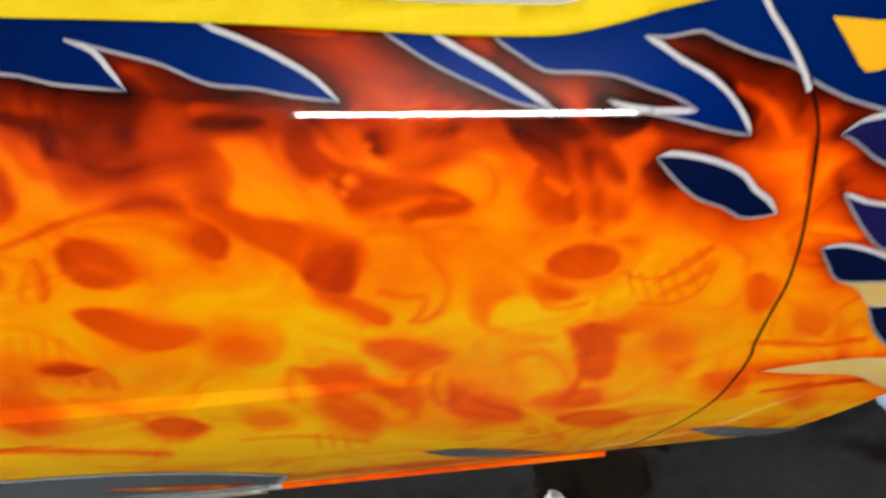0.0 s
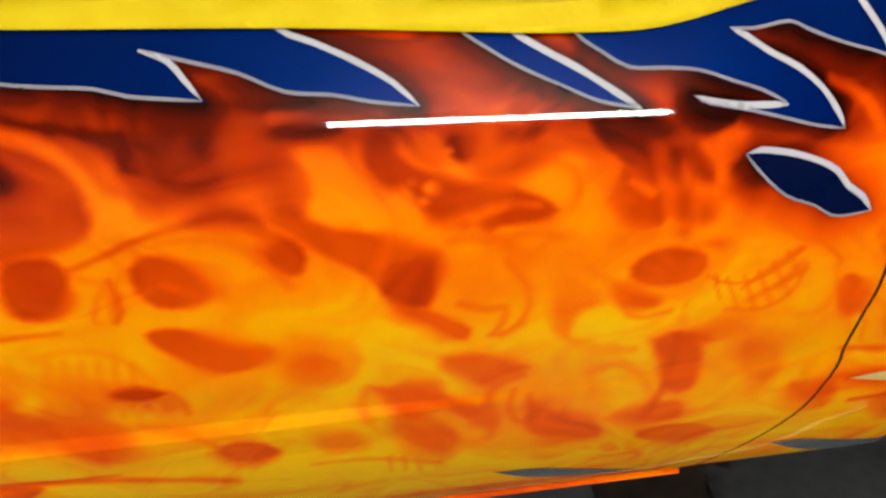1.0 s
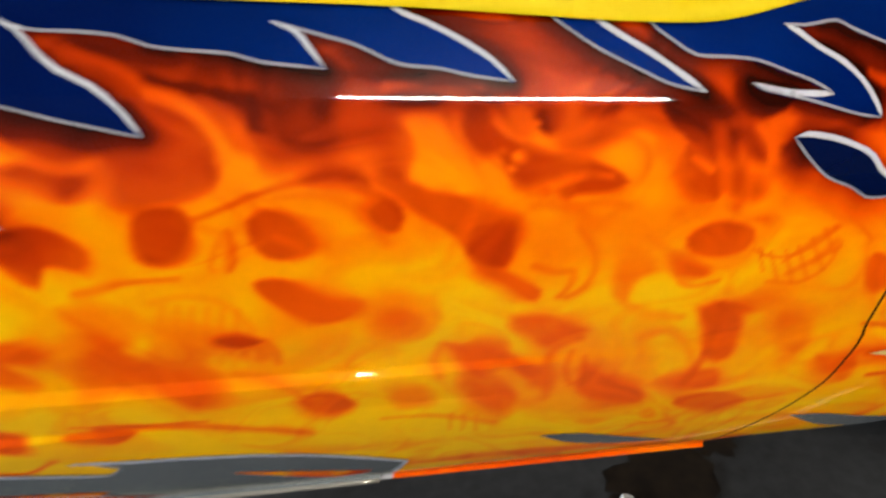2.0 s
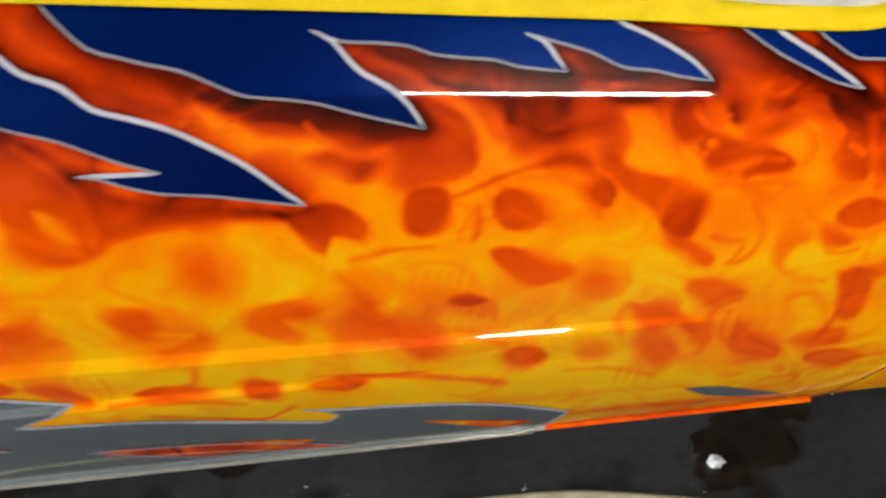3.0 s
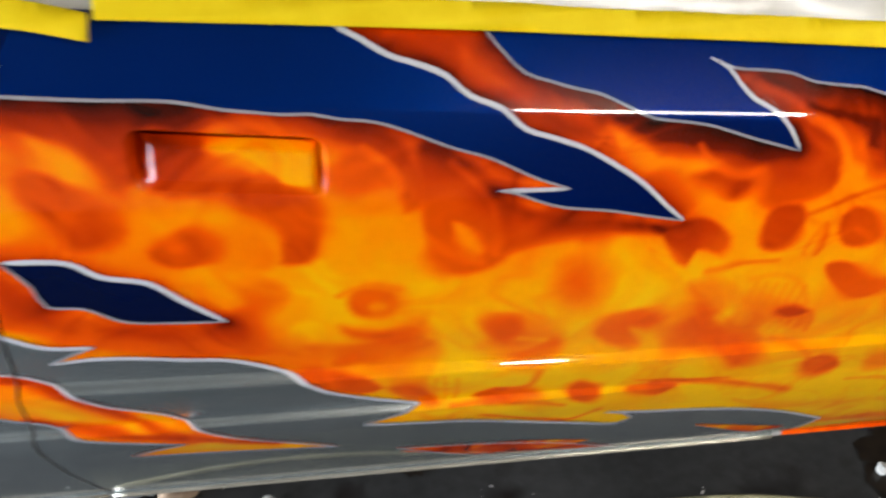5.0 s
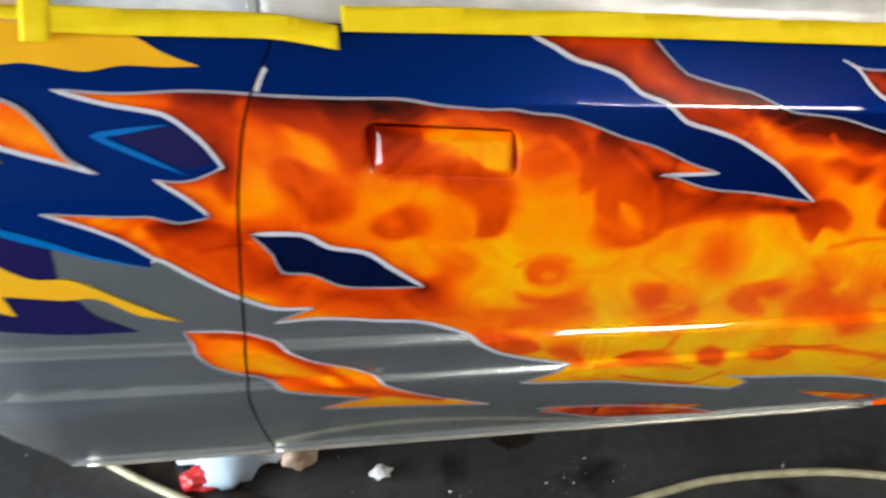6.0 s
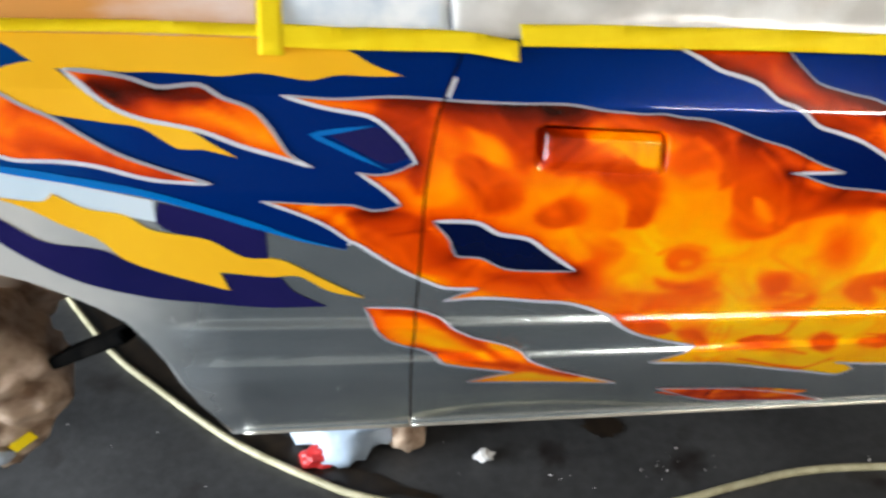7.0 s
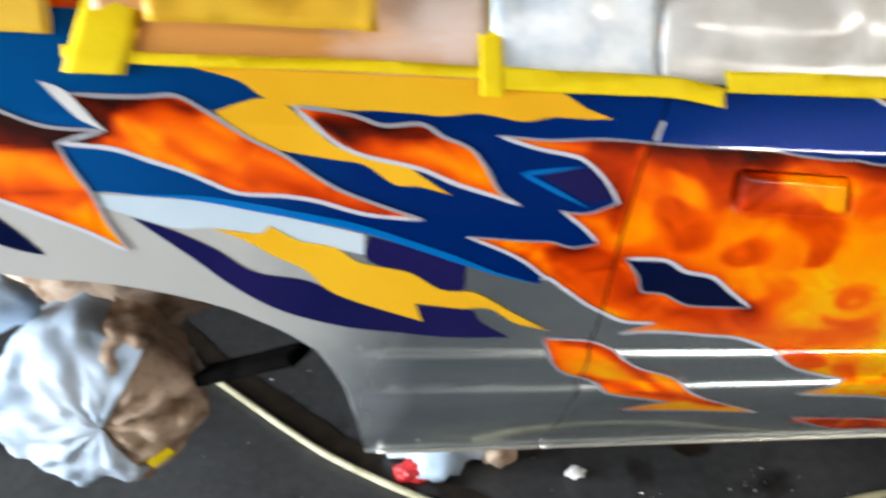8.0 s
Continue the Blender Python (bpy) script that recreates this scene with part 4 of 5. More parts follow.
def gap_to(x, z, line, closed):
    """Distance from the places to a line of points."""
    best = np.full(x.shape, 9.0)
    pairs = list(zip(line, line[1:] + line[:1])) if closed else list(zip(line, line[1:]))
    lo_x, hi_x = min(p.x for p in line) - 0.07, max(p.x for p in line) + 0.07
    lo_z, hi_z = min(p.y for p in line) - 0.07, max(p.y for p in line) + 0.07
    near = (x > lo_x) & (x < hi_x) & (z > lo_z) & (z < hi_z)
    xs, zs = x[near], z[near]
    if not len(xs):
        return best
    d = np.full(xs.shape, 9.0)
    for a, b in pairs:
        dx, dz = b.x - a.x, b.y - a.y
        ll = dx * dx + dz * dz + 1e-12
        t = np.clip(((xs - a.x) * dx + (zs - a.y) * dz) / ll, 0, 1)
        d = np.minimum(d, np.hypot(xs - a.x - t * dx, zs - a.y - t * dz))
    best[near] = d
    return best


def inside(x, z, ring):
    """Which places lie within an outline."""
    odd = np.zeros(x.shape, bool)
    for a, b in zip(ring, ring[1:] + ring[:1]):
        if abs(a.y - b.y) > 1e-9:
            odd ^= ((a.y > z) != (b.y > z)) & (x < a.x + (z - a.y) * (b.x - a.x) / (b.y - a.y))
    return odd


def flame_colour(x, z, level=0.0):
    """The sprayed colour at places on the skin: yellow cores, orange bodies, brown hollows."""
    h = raked(x, z) + 0.038
    # smoke-like turbulence: hills pushed about by other hills, twice
    px, pz = x * 5.0 + 0.8 * z, z * 6.5
    q1, q2 = swirl(px, pz, 3), swirl(px, pz, 11)
    r1, r2 = swirl(px + 1.1 * q1 + 1.7, pz + 1.1 * q2 + 9.2, 23), swirl(px + 1.1 * q1 + 8.3, pz + 1.1 * q2 + 2.8, 29)
    ux, uz = px + 1.2 * r1, pz + 1.2 * r2
    f = swirl(ux, uz, 41, 3)
    g = swirl(ux * 2.2 + 5, uz * 2.2, 47, 2)
    top = smooth(0.915, 0.965, h) * (0.16 + 0.18 * smooth(0.0, 0.35, x))
    back = smooth(-0.54, -0.60, x)
    if level == 0.0:
        v = 1.06 + 0.08 * smooth(0.75, 0.58, h) * smooth(0.75, 0.30, x) - 0.08 * smooth(0.5, 0.8, x) - top * (1 - 0.7 * back) - 0.24 * (1 - back) * smooth(0.78, 0.90, h) + (0.22 + 0.24 * back) * f + (0.08 + 0.07 * back) * g - 0.10 * back
    else:
        v = 0.87 + level - top + 0.46 * f + 0.17 * g
    ridge = np.exp(-(swirl(ux * 0.9 + 2, uz * 0.9 + 6, 53) / 0.055) ** 2)
    v = v - 0.13 * ridge * smooth(0.25, -0.2, swirl(px * 0.8, pz * 0.8, 57))
    # streaks run along the sill
    v += smooth(0.60, 0.54, h) * 0.26 * swirl(x * 5 + r1, (z + 0.07 * x) * 34 + r2, 83)
    mx, mz = x + 0.004 * r1 + 0.003 * g, z + 0.004 * r2 + 0.003 * f
    if level == 0.0:
        loose = 0.8 + 1.7 * smooth(-0.12, 0.30, swirl(px * 2.4 + 3, pz * 2.4, 61))
        mottle = swirl(ux * 1.7 + 9, uz * 1.7 + 4, 67)
        for line, filled, soft, tone, cover in BRUSHWORK:
            d = gap_to(mx, mz, line, filled)
            if filled:
                d = np.where(d < 1, np.where(inside(mx, mz, line), -d, d), 9.0)
                # overspray round the field, then the field itself
                haze = 0.32 * cover * np.exp(-np.maximum(d, 0) / 0.016) * smooth(0.066, 0.03, d)
                v = v + (0.5 * (tone + 0.97) - v) * haze * (v > 0.5 * (tone + 0.97))
                k = smooth(soft * 1.6 * loose, -soft * (0.3 + 0.8 * loose), d)
            else:
                k = 0.85 * smooth(soft * (1.2 + 0.5 * loose), 0, d)
            k = cover * k * (1.0 + 0.30 * g + 0.25 * f)
            v = v + (tone + 0.16 * mottle - v) * np.clip(k, 0, 1)
    v += 0.03 * f + 0.05 * g + 0.015 * swirl(ux * 4, uz * 4, 71)
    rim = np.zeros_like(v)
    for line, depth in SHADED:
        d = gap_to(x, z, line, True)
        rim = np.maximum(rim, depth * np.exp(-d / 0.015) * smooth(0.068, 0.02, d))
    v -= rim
    v = np.clip(v, 0, 1.15)
    return np.stack([np.interp(v, STOPS, c) for c in (REDS, GREENS, BLUES)] + [np.ones_like(v)], -1)


# ---------------------------------------------------------------- making meshes
from mathutils.geometry import delaunay_2d_cdt


def mesh_object(name, verts, faces, mat, parent=None, label="", paint=None, smooth_faces=True):
    me = bpy.data.meshes.new(name)
    me.from_pydata([tuple(map(float, v)) for v in verts], [], [tuple(map(int, q)) for q in faces])
    me.materials.append(mat)
    if paint is not None:
        a = me.color_attributes.new("paint", "FLOAT_COLOR", "POINT")
        a.data.foreach_set("color", np.asarray(paint, np.float32).ravel())
    if smooth_faces:
        me.polygons.foreach_set("use_smooth", [True] * len(me.polygons))
    ob = new(name, me)
    ob.parent = parent
    return tagged(ob, label)


def part(name, bm, mat, parent=None, label="", smooth_faces=False):
    me = bpy.data.meshes.new(name)
    bmesh.ops.recalc_face_normals(bm, faces=bm.faces)
    bm.to_mesh(me)
    bm.free()
    me.materials.append(mat)
    if smooth_faces:
        me.polygons.foreach_set("use_smooth", [True] * len(me.polygons))
    ob = new(name, me)
    ob.parent = parent
    return tagged(ob, label)


def thing(name, label, category, at=(0, 0, 0)):
    ob = new(name)
    ob.location = at
    ob.empty_display_size = 0.1
    return tagged(ob, label, category)


def box(bm, lo, hi, bevel=0.0):
    m = Matrix.Translation([(a + b) / 2 for a, b in zip(lo, hi)]) @ Matrix.Diagonal([b - a for a, b in zip(lo, hi)] + [1])
    vs = bmesh.ops.create_cube(bm, size=1, matrix=m)["verts"]
    if bevel:
        bmesh.ops.bevel(bm, geom=list({e for v in vs for e in v.link_edges}), offset=bevel, segments=2, affect="EDGES")


def tube(bm, points, radius, sides=10, closed_ends=True):
    """A round bar along the points; radius is one number or one a point."""
    pts = [Vector(p) for p in points]
    rings, side_way = [], Vector((0, 0, 1))
    for i, p in enumerate(pts):
        ahead = (pts[min(i + 1, len(pts) - 1)] - pts[max(i - 1, 0)]).normalized()
        a = ahead.cross(side_way)
        a = a.normalized() if a.length > 1e-4 else ahead.orthogonal().normalized()
        b = ahead.cross(a)
        r = radius[i] if isinstance(radius, (list, tuple)) else radius
        rings.append([bm.verts.new(p + r * (a * math.cos(k * 2 * math.pi / sides) + b * math.sin(k * 2 * math.pi / sides))) for k in range(sides)])
    for q, w in zip(rings, rings[1:]):
        for k in range(sides):
            bm.faces.new((q[k], q[(k + 1) % sides], w[(k + 1) % sides], w[k]))
    if closed_ends:
        bm.faces.new(rings[0][::-1])
        bm.faces.new(rings[-1])


# ---------------------------------------------------------------- the car
car = thing("car", "lowrider coupe with flame airbrush, masked windows and wrapped hubs, standing raised", "car", (0, 0.9, 0))


def keep_place(ob, parent):
    ob.parent = parent
    top = parent if parent.parent is None else parent.parent
    if parent.parent is None:
        ob.matrix_parent_inverse = Matrix.Translation(top.location).inverted()
    return ob



line, edge, sill, swoosh, arch = (OUTLINES[k] for k in ("line_blue", "rear_edge", "sill_edge", "swoosh", "arch"))
SILVER_ALL = line[:-1] + edge[18:] + sill + [(0.362, SILL + 0.0006), (-0.8142, SILL + 0.0006)] + arch[1:] + [(-1.25, 0.858), (-1.25, 0.945)]
UNDER_SILVER = line[:-1] + edge[18:] + sill + [(0.362, SILL - 0.1), (-0.60, SILL - 0.1), (-1.5, 0.3), (-1.5, 0.95)]
UNDERCOATS = [(rounded(UNDER_SILVER), (0.42, 0.42, 0.42))] + [(rounded(k), (0.0, 0.02, 0.17)) for k in (BLUE_ALL, MID_ALL, FRONT_ALL)]


def skin(name, label, xs, zs):
    """A panel of the body side over a net of places, with its edges folded inwards."""
    y = side(xs, zs)
    n = normal(xs, zs)
    rows, cols = xs.shape
    grid = np.stack([xs, y, zs], -1)
    fold = []
    ring = [(0, j) for j in range(cols)] + [(i, cols - 1) for i in range(1, rows)] + [(rows - 1, j) for j in range(cols - 2, -1, -1)] + [(i, 0) for i in range(rows - 2, 0, -1)]
    for i, j in ring:
        fold.append(grid[i, j])
    for i, j in ring:
        fold.append(grid[i, j] - 0.014 * n[i, j])
    verts = np.concatenate([grid.reshape(-1, 3), np.array(fold)])
    idx = np.arange(rows * cols).reshape(rows, cols)
    faces = np.stack([idx[:-1, :-1], idx[:-1, 1:], idx[1:, 1:], idx[1:, :-1]], -1).reshape(-1, 4).tolist()
    base = rows * cols
    m = len(ring)
    for k in range(m):
        k2 = (k + 1) % m
        faces.append((base + k2, base + k, base + m + k, base + m + k2))
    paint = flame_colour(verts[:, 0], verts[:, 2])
    for ring_, tone in UNDERCOATS:
        paint[inside(verts[:, 0], verts[:, 2], ring_)] = (*tone, 1)
    paint[base:] *= (0.16, 0.11, 0.11, 1)
    ob = mesh_object(name, verts, faces, FLAME, None, label, paint)
    ob.data.materials.append(EDGE)
    for q in ob.data.polygons[len(faces) - m:]:
        q.material_index = 1
    return keep_place(ob, car)


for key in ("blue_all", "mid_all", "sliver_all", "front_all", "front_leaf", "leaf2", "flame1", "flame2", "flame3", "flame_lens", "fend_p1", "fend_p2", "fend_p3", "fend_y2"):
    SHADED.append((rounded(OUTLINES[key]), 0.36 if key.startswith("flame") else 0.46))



def belt(x):
    return 1.035 - RAKE * x + 0.085 * smooth(0.62, 0.80, x)


# door
v = np.linspace(0, 1, 520)[:, None]
u = np.linspace(0, 1, 460)[None, :]
zs = SILL + (belt(-0.53 + 1.38 * u) - SILL) * v
door = skin("door", "coupe door airbrushed with orange and yellow flames", seam_rear(zs) + GAP + u * (seam_front(zs) - seam_rear(zs) - GAP - GAP_FRONT), zs)

# front fender
FEND = ((0.7, 0.372), (0.79, 0.380), (0.85, 0.398), (1.0, 0.402), (1.012, 0.435), (1.035, 0.468), (1.06, 0.505), (1.12, 0.57), (1.2, 0.63), (1.35, 0.69))
u = np.linspace(0, 1, 150)[None, :]
x0 = 0.82 + 0.53 * u
low = np.interp(x0, [p[0] for p in FEND], [p[1] for p in FEND])
zs = low + (belt(x0) - low) * v
fender = skin("front_fender", "front fender with flames, blue crown and wheel opening", seam_front(zs) + GAP_FRONT + u * (1.35 - seam_front(zs) - GAP_FRONT), zs)

# rear quarter
ARCH = [(-1.45, 0.80), (-1.33, 0.845)] + sorted(OUTLINES["arch"][1:]) + [(-0.8145, SILL), (-0.5, SILL)]
u = np.linspace(0, 1, 260)[None, :]
x0 = -1.45 + (1.45 - 0.53) * u
low = np.interp(x0, [p[0] for p in ARCH], [p[1] for p in ARCH])
zs = low + (belt(x0) - low) * v
quarter = skin("quarter_panel", "rear quarter panel with blue, yellow and silver graphics and wheel arch", x0 + (seam_rear(zs) - GAP + 0.53) * u**4, zs)

# dark structure behind the panel gaps
for nm, fn in (("door_jamb", seam_rear), ("door_jamb", seam_front)):
    bm = bmesh.new()
    zz = np.linspace(SILL + 0.004, float(belt(fn(1.0))), 60)
    rows_ = [[bm.verts.new((float(fn(z)) + dx, float(side(fn(z), z)) + 0.013, z)) for dx in (-0.02, 0.02)] for z in zz]
    for a, b in zip(rows_, rows_[1:]):
        bm.faces.new((a[0], a[1], b[1], b[0]))
    keep_place(part(nm, bm, EDGE, None, "dark door gap"), car)

PANELS = {"rear": quarter, "door": door, "front": fender}


def lay(name, bm, mat, label, lift, tint=None, flame=None, gaps=True):
    """Lays flat painted shapes (in x and z) on the skin, cut at the panel gaps and folded over the creases."""
    lift = lift * 1.25 + 0.0004
    bmesh.ops.triangulate(bm, faces=bm.faces)
    xs_, zs_ = [w.co.x for w in bm.verts], [w.co.z for w in bm.verts]
    lo_x, hi_x, lo_z, hi_z = min(xs_), max(xs_), min(zs_), max(zs_)

    def cut(co, no):
        bmesh.ops.bisect_plane(bm, geom=list(bm.verts) + list(bm.edges) + list(bm.faces), dist=1e-7, plane_co=co, plane_no=no)

    step, rise = (0.006, 0.005) if flame is not None else (0.03, 0.012)
    z = math.floor(lo_z / rise) * rise
    while z < hi_z:
        cut((0, 0, z), (0, 0, 1))
        z += rise
    if lo_z < SILL + 0.02:
        for k in range(1, 12):
            cut((0, 0, SILL + 0.001 * k), (0, 0, 1))
    x = math.floor(lo_x / step) * step
    while x < hi_x:
        cut((x, 0, 0), (1, 0, 0))
        x += step
    for at, width in CREASES:
        if lo_z - 0.1 < at < hi_z + 0.1:
            for k in (-0.8, -0.55, -0.4, -0.25, -0.12, 0, 0.12, 0.25, 0.4, 0.55, 0.8):
                drift = 0.013 if at == 0.921 else 0.0
                cut((0.45 if drift else 0, 0, at + k * width - (RAKE * 0.45 if drift else 0)), (RAKE * float(smooth(0.42, 0.7, at)) + drift, 0, 1))
    for seam in (seam_rear, seam_front) if gaps else ():
        mid = float(seam(0.5 * (lo_z + hi_z)))
        if lo_x - 0.1 < mid < hi_x + 0.1:
            for w in bm.verts:
                w.co.x -= float(seam(w.co.z))
            wide_ = GAP_FRONT if seam is seam_front else GAP
            for k in (-wide_, wide_):
                cut((k, 0, 0), (1, 0, 0))
            bmesh.ops.delete(bm, geom=[f for f in bm.faces if abs(f.calc_center_median().x) < wide_], context="FACES")
            for w in bm.verts:
                w.co.x += float(seam(w.co.z))
    groups = {}
    for f in bm.faces:
        c = f.calc_center_median()
        where = "door" if not gaps else "rear" if c.x < seam_rear(c.z) else "door" if c.x < seam_front(c.z) else "front"
        groups.setdefault(where, []).append(f)
    made = []
    for where, faces in groups.items():
        verts = list({w for f in faces for w in f.verts})
        index = {w: i for i, w in enumerate(verts)}
        x, z = np.array([w.co.x for w in verts]), np.array([w.co.z for w in verts])
        n = normal(x, z)
        co = np.stack([x, side(x, z), z], -1) + lift * n
        quads = []
        for f in faces:
            q = [index[w] for w in f.verts]
            a, b, c = co[q[0]], co[q[1]], co[q[2]]
            quads.append(q if np.cross(b - a, c - a)[1] < 0 else q[::-1])
        paint = None
        if flame is not None:
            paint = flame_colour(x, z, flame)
        elif tint is not None:
            paint = np.array([[*tint(w.co.x, w.co.z), 1] for w in verts])
        made.append(keep_place(mesh_object(name, co, quads, mat, None, label, paint), PANELS[where]))
    bm.free()
    return made


def shape(name, outline, mat, label, lift=0.0005, flame=None, turn=70):
    bm = bmesh.new()
    ring = rounded(outline, True, turn)
    n = len(ring)
    flat, _, faces, _, _, _ = delaunay_2d_cdt(ring, [(i, (i + 1) % n) for i in range(n)], [list(range(n))], 1, 1e-5)
    vs = [bm.verts.new((p.x, 0, p.y)) for p in flat]
    for q in faces:
        bm.faces.new([vs[i] for i in q])
    return lay(name, bm, mat, label, lift, None, flame)


def stripe(outline, closed=True, thin=0.0028, wide=0.0050, lift=0.0011, name="pinstripe", bright=(0.60, 0.59, 0.63), dull=(0.34, 0.33, 0.36), skip=None, taper=False, flip=False):
    """A hand-pulled line along an outline, wider on its upper right flanks, with a lit tone put into their colour."""
    line = rounded(outline, closed)
    n = len(line)
    area = sum(a.x * b.y - b.x * a.y for a, b in zip(line, line[1:] + line[:1]))
    sign = 1 if area > 0 else -1
    bm = bmesh.new()
    left, right, light = [], [], []
    tips = []
    for i in range(n if closed else 0):
        a, b = line[i] - line[i - 1], line[(i + 1) % n] - line[i]
        if a.length > 1e-9 and b.length > 1e-9 and abs(a.angle_signed(b)) > radians(105):
            tips.append(i)
    for i, p in enumerate(line):
        a, b = line[i - 1] if closed or i else p, line[(i + 1) % n] if closed or i < n - 1 else p
        t = (b - a)
        t = t.normalized() if t.length > 1e-9 else Vector((1, 0))
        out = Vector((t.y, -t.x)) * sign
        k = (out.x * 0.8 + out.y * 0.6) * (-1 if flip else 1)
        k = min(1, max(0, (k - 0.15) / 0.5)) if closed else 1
        w = (thin + (wide - thin) * k) * (0.88 + 0.24 * float(lattice(np.array(p.x * 60), np.array(p.y * 60), 9)))
        turn_ = min((line[j % n] - p).length for j in tips) if tips else 1.0
        w *= 0.76 * (0.35 + 0.65 * min(1.0, turn_ / 0.012))
        if taper:
            w *= max(0.08, min(1, 4 * i / n, 4 * (n - 1 - i) / n))
        left.append(p + out * w * 0.5)
        right.append(p - out * w * 0.5)
        light.append((p, k))
    va = [bm.verts.new((p.x, 0, p.y)) for p in left]
    vb = [bm.verts.new((p.x, 0, p.y)) for p in right]
    for i in range(n if closed else n - 1):
        j = (i + 1) % n
        if skip and skip(line[i].lerp(line[j], 0.5)):
            continue
        bm.faces.new((va[i], va[j], vb[j], vb[i]))
    px = np.array([[p.x, p.y] for p, _ in light])
    pk = np.array([k for _, k in light])

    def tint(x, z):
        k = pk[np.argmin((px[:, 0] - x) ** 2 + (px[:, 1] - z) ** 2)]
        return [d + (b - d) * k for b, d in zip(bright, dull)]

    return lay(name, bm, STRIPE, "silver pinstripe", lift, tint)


def above_tape(p):
    return p.y + RAKE * p.x > 0.984


O = OUTLINES
shape("silver_field", SILVER_ALL, SILVER, "brushed silver paint field", 0.0004)
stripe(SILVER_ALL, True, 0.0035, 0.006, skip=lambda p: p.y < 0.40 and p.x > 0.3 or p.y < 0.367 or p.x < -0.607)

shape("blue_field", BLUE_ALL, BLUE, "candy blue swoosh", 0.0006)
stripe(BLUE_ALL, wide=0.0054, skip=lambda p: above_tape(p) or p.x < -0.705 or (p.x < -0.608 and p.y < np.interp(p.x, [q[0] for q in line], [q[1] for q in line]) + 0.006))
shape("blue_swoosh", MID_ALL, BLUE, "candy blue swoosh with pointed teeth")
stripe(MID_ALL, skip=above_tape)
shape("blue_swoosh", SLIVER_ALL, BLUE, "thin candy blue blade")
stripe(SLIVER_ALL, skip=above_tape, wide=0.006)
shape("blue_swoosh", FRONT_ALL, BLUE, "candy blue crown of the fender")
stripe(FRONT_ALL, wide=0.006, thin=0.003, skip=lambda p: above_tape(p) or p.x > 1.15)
for key in ("front_leaf", "leaf2"):
    shape("navy_leaf", O[key], NAVY, "navy leaf shape")
    stripe(O[key], wide=0.0065)

# silver slivers at the sill, and flames that show through the silver
for key in ("sill_lens", "fend_lens"):
    shape("silver_sliver", O[key], SILVER, "silver sliver", 0.0006)
for key, level in (("flame_lens", 0.0), ("flame_lens2", -0.24), ("flame_lens3", -0.22), ("flame_lens4", -0.20)):
    shape("flame_tongue", O[key], FLAME, "flame tongue in the silver", 0.0009, level)
    if key in ("flame_lens", "flame_lens2"):
        stripe(O[key], wide=0.0035, thin=0.005, lift=0.0014)

# rear quarter graphics
shape("white_field", O["quarter_white"], PEARL, "pearl white field", 0.0007)
shape("yellow_flame", O["yellow1"], YELLOW, "yellow flame stripe", 0.0012)
shape("yellow_flame", O["yellow2"], YELLOW, "yellow flame stripe", 0.0014)
for key in ("flame1", "flame2", "flame3"):
    shape("flame_tongue", O[key], FLAME, "orange flame tongue", 0.0017, 0.0)
    stripe(O[key], wide=0.0058, thin=0.0048, lift=0.0021, flip=True)
shape("white_tip", O["white_tip"], STRIPE_W, "white pointed tip", 0.0024)
shape("navy_patch", O["dark_blue_patch"], PURPLE, "dark blue patch", 0.0010)
shape("purple_swoosh", O["purple"], PURPLE, "dark purple swoosh", 0.0010)
shape("purple_swoosh", O["purple_left"], NAVY, "dark blue swoosh", 0.0010)
shape("yellow_flame", O["yellow3"], YELLOW, "yellow flame stripe", 0.0014)
shape("purple_inlay", O["fork_in"], PURPLE, "purple inlay", 0.0010)
stripe(O["fork"], False, wide=0.007, lift=0.0014, name="cyan_line", bright=(0.0, 0.13, 0.44), taper=True)
stripe(line, False, wide=0.011, lift=0.0014, name="cyan_line", bright=(0.0, 0.14, 0.46), taper=True)

# front fender graphics
for key, mat in (("fend_p1", PURPLE), ("fend_p2", PURPLE), ("fend_p3", NAVY), ("fend_p4", NAVY)):
    shape("dark_blade", O[key], mat, "dark blade on the fender", 0.0008)
    stripe(O[key], wide=0.006, lift=0.0013)
shape("cream_blade", O["fend_y1"], CREAM, "cream blade", 0.0010)
shape("cream_blade", O["fend_y2"], CREAM, "cream blade", 0.0010)
shape("yellow_flame", O["fend_ytop"], YELLOW, "yellow patch", 0.0012)

# bright bead along the foot of the sill, cut at the door gap
BEAD = two_tone("bright_bead", (0.46, 0.42, 0.35), (0.58, 0.53, 0.45), 14, 0.25, 0.6, 0.4)
for a, b, owner in ((-0.795, float(seam_rear(SILL)) - GAP, quarter), (float(seam_rear(SILL)) + GAP, 0.362, door)):
    bm = bmesh.new()
    tube(bm, [(float(x), float(panel(x, SILL + 0.003)) - 0.0015, SILL + 0.003) for x in np.linspace(a, b, max(6, int((b - a) / 0.02)))], 0.0029, 8)
    keep_place(part("sill_bead", bm, BEAD, None, "bright rolled edge of the sill", True), owner)

# light edge of the front door cut, on the blue
stripe([(float(seam_front(z)) - 0.0045, z) for z in np.linspace(0.975, 0.878, 12)], False, wide=0.008, lift=0.0016)
# highlight on the rear door cut, painted on as a short pale stripe
stripe([(float(seam_rear(z)) + 0.004, z) for z in np.linspace(0.985, 0.968, 4)], False, wide=0.006, lift=0.0016)

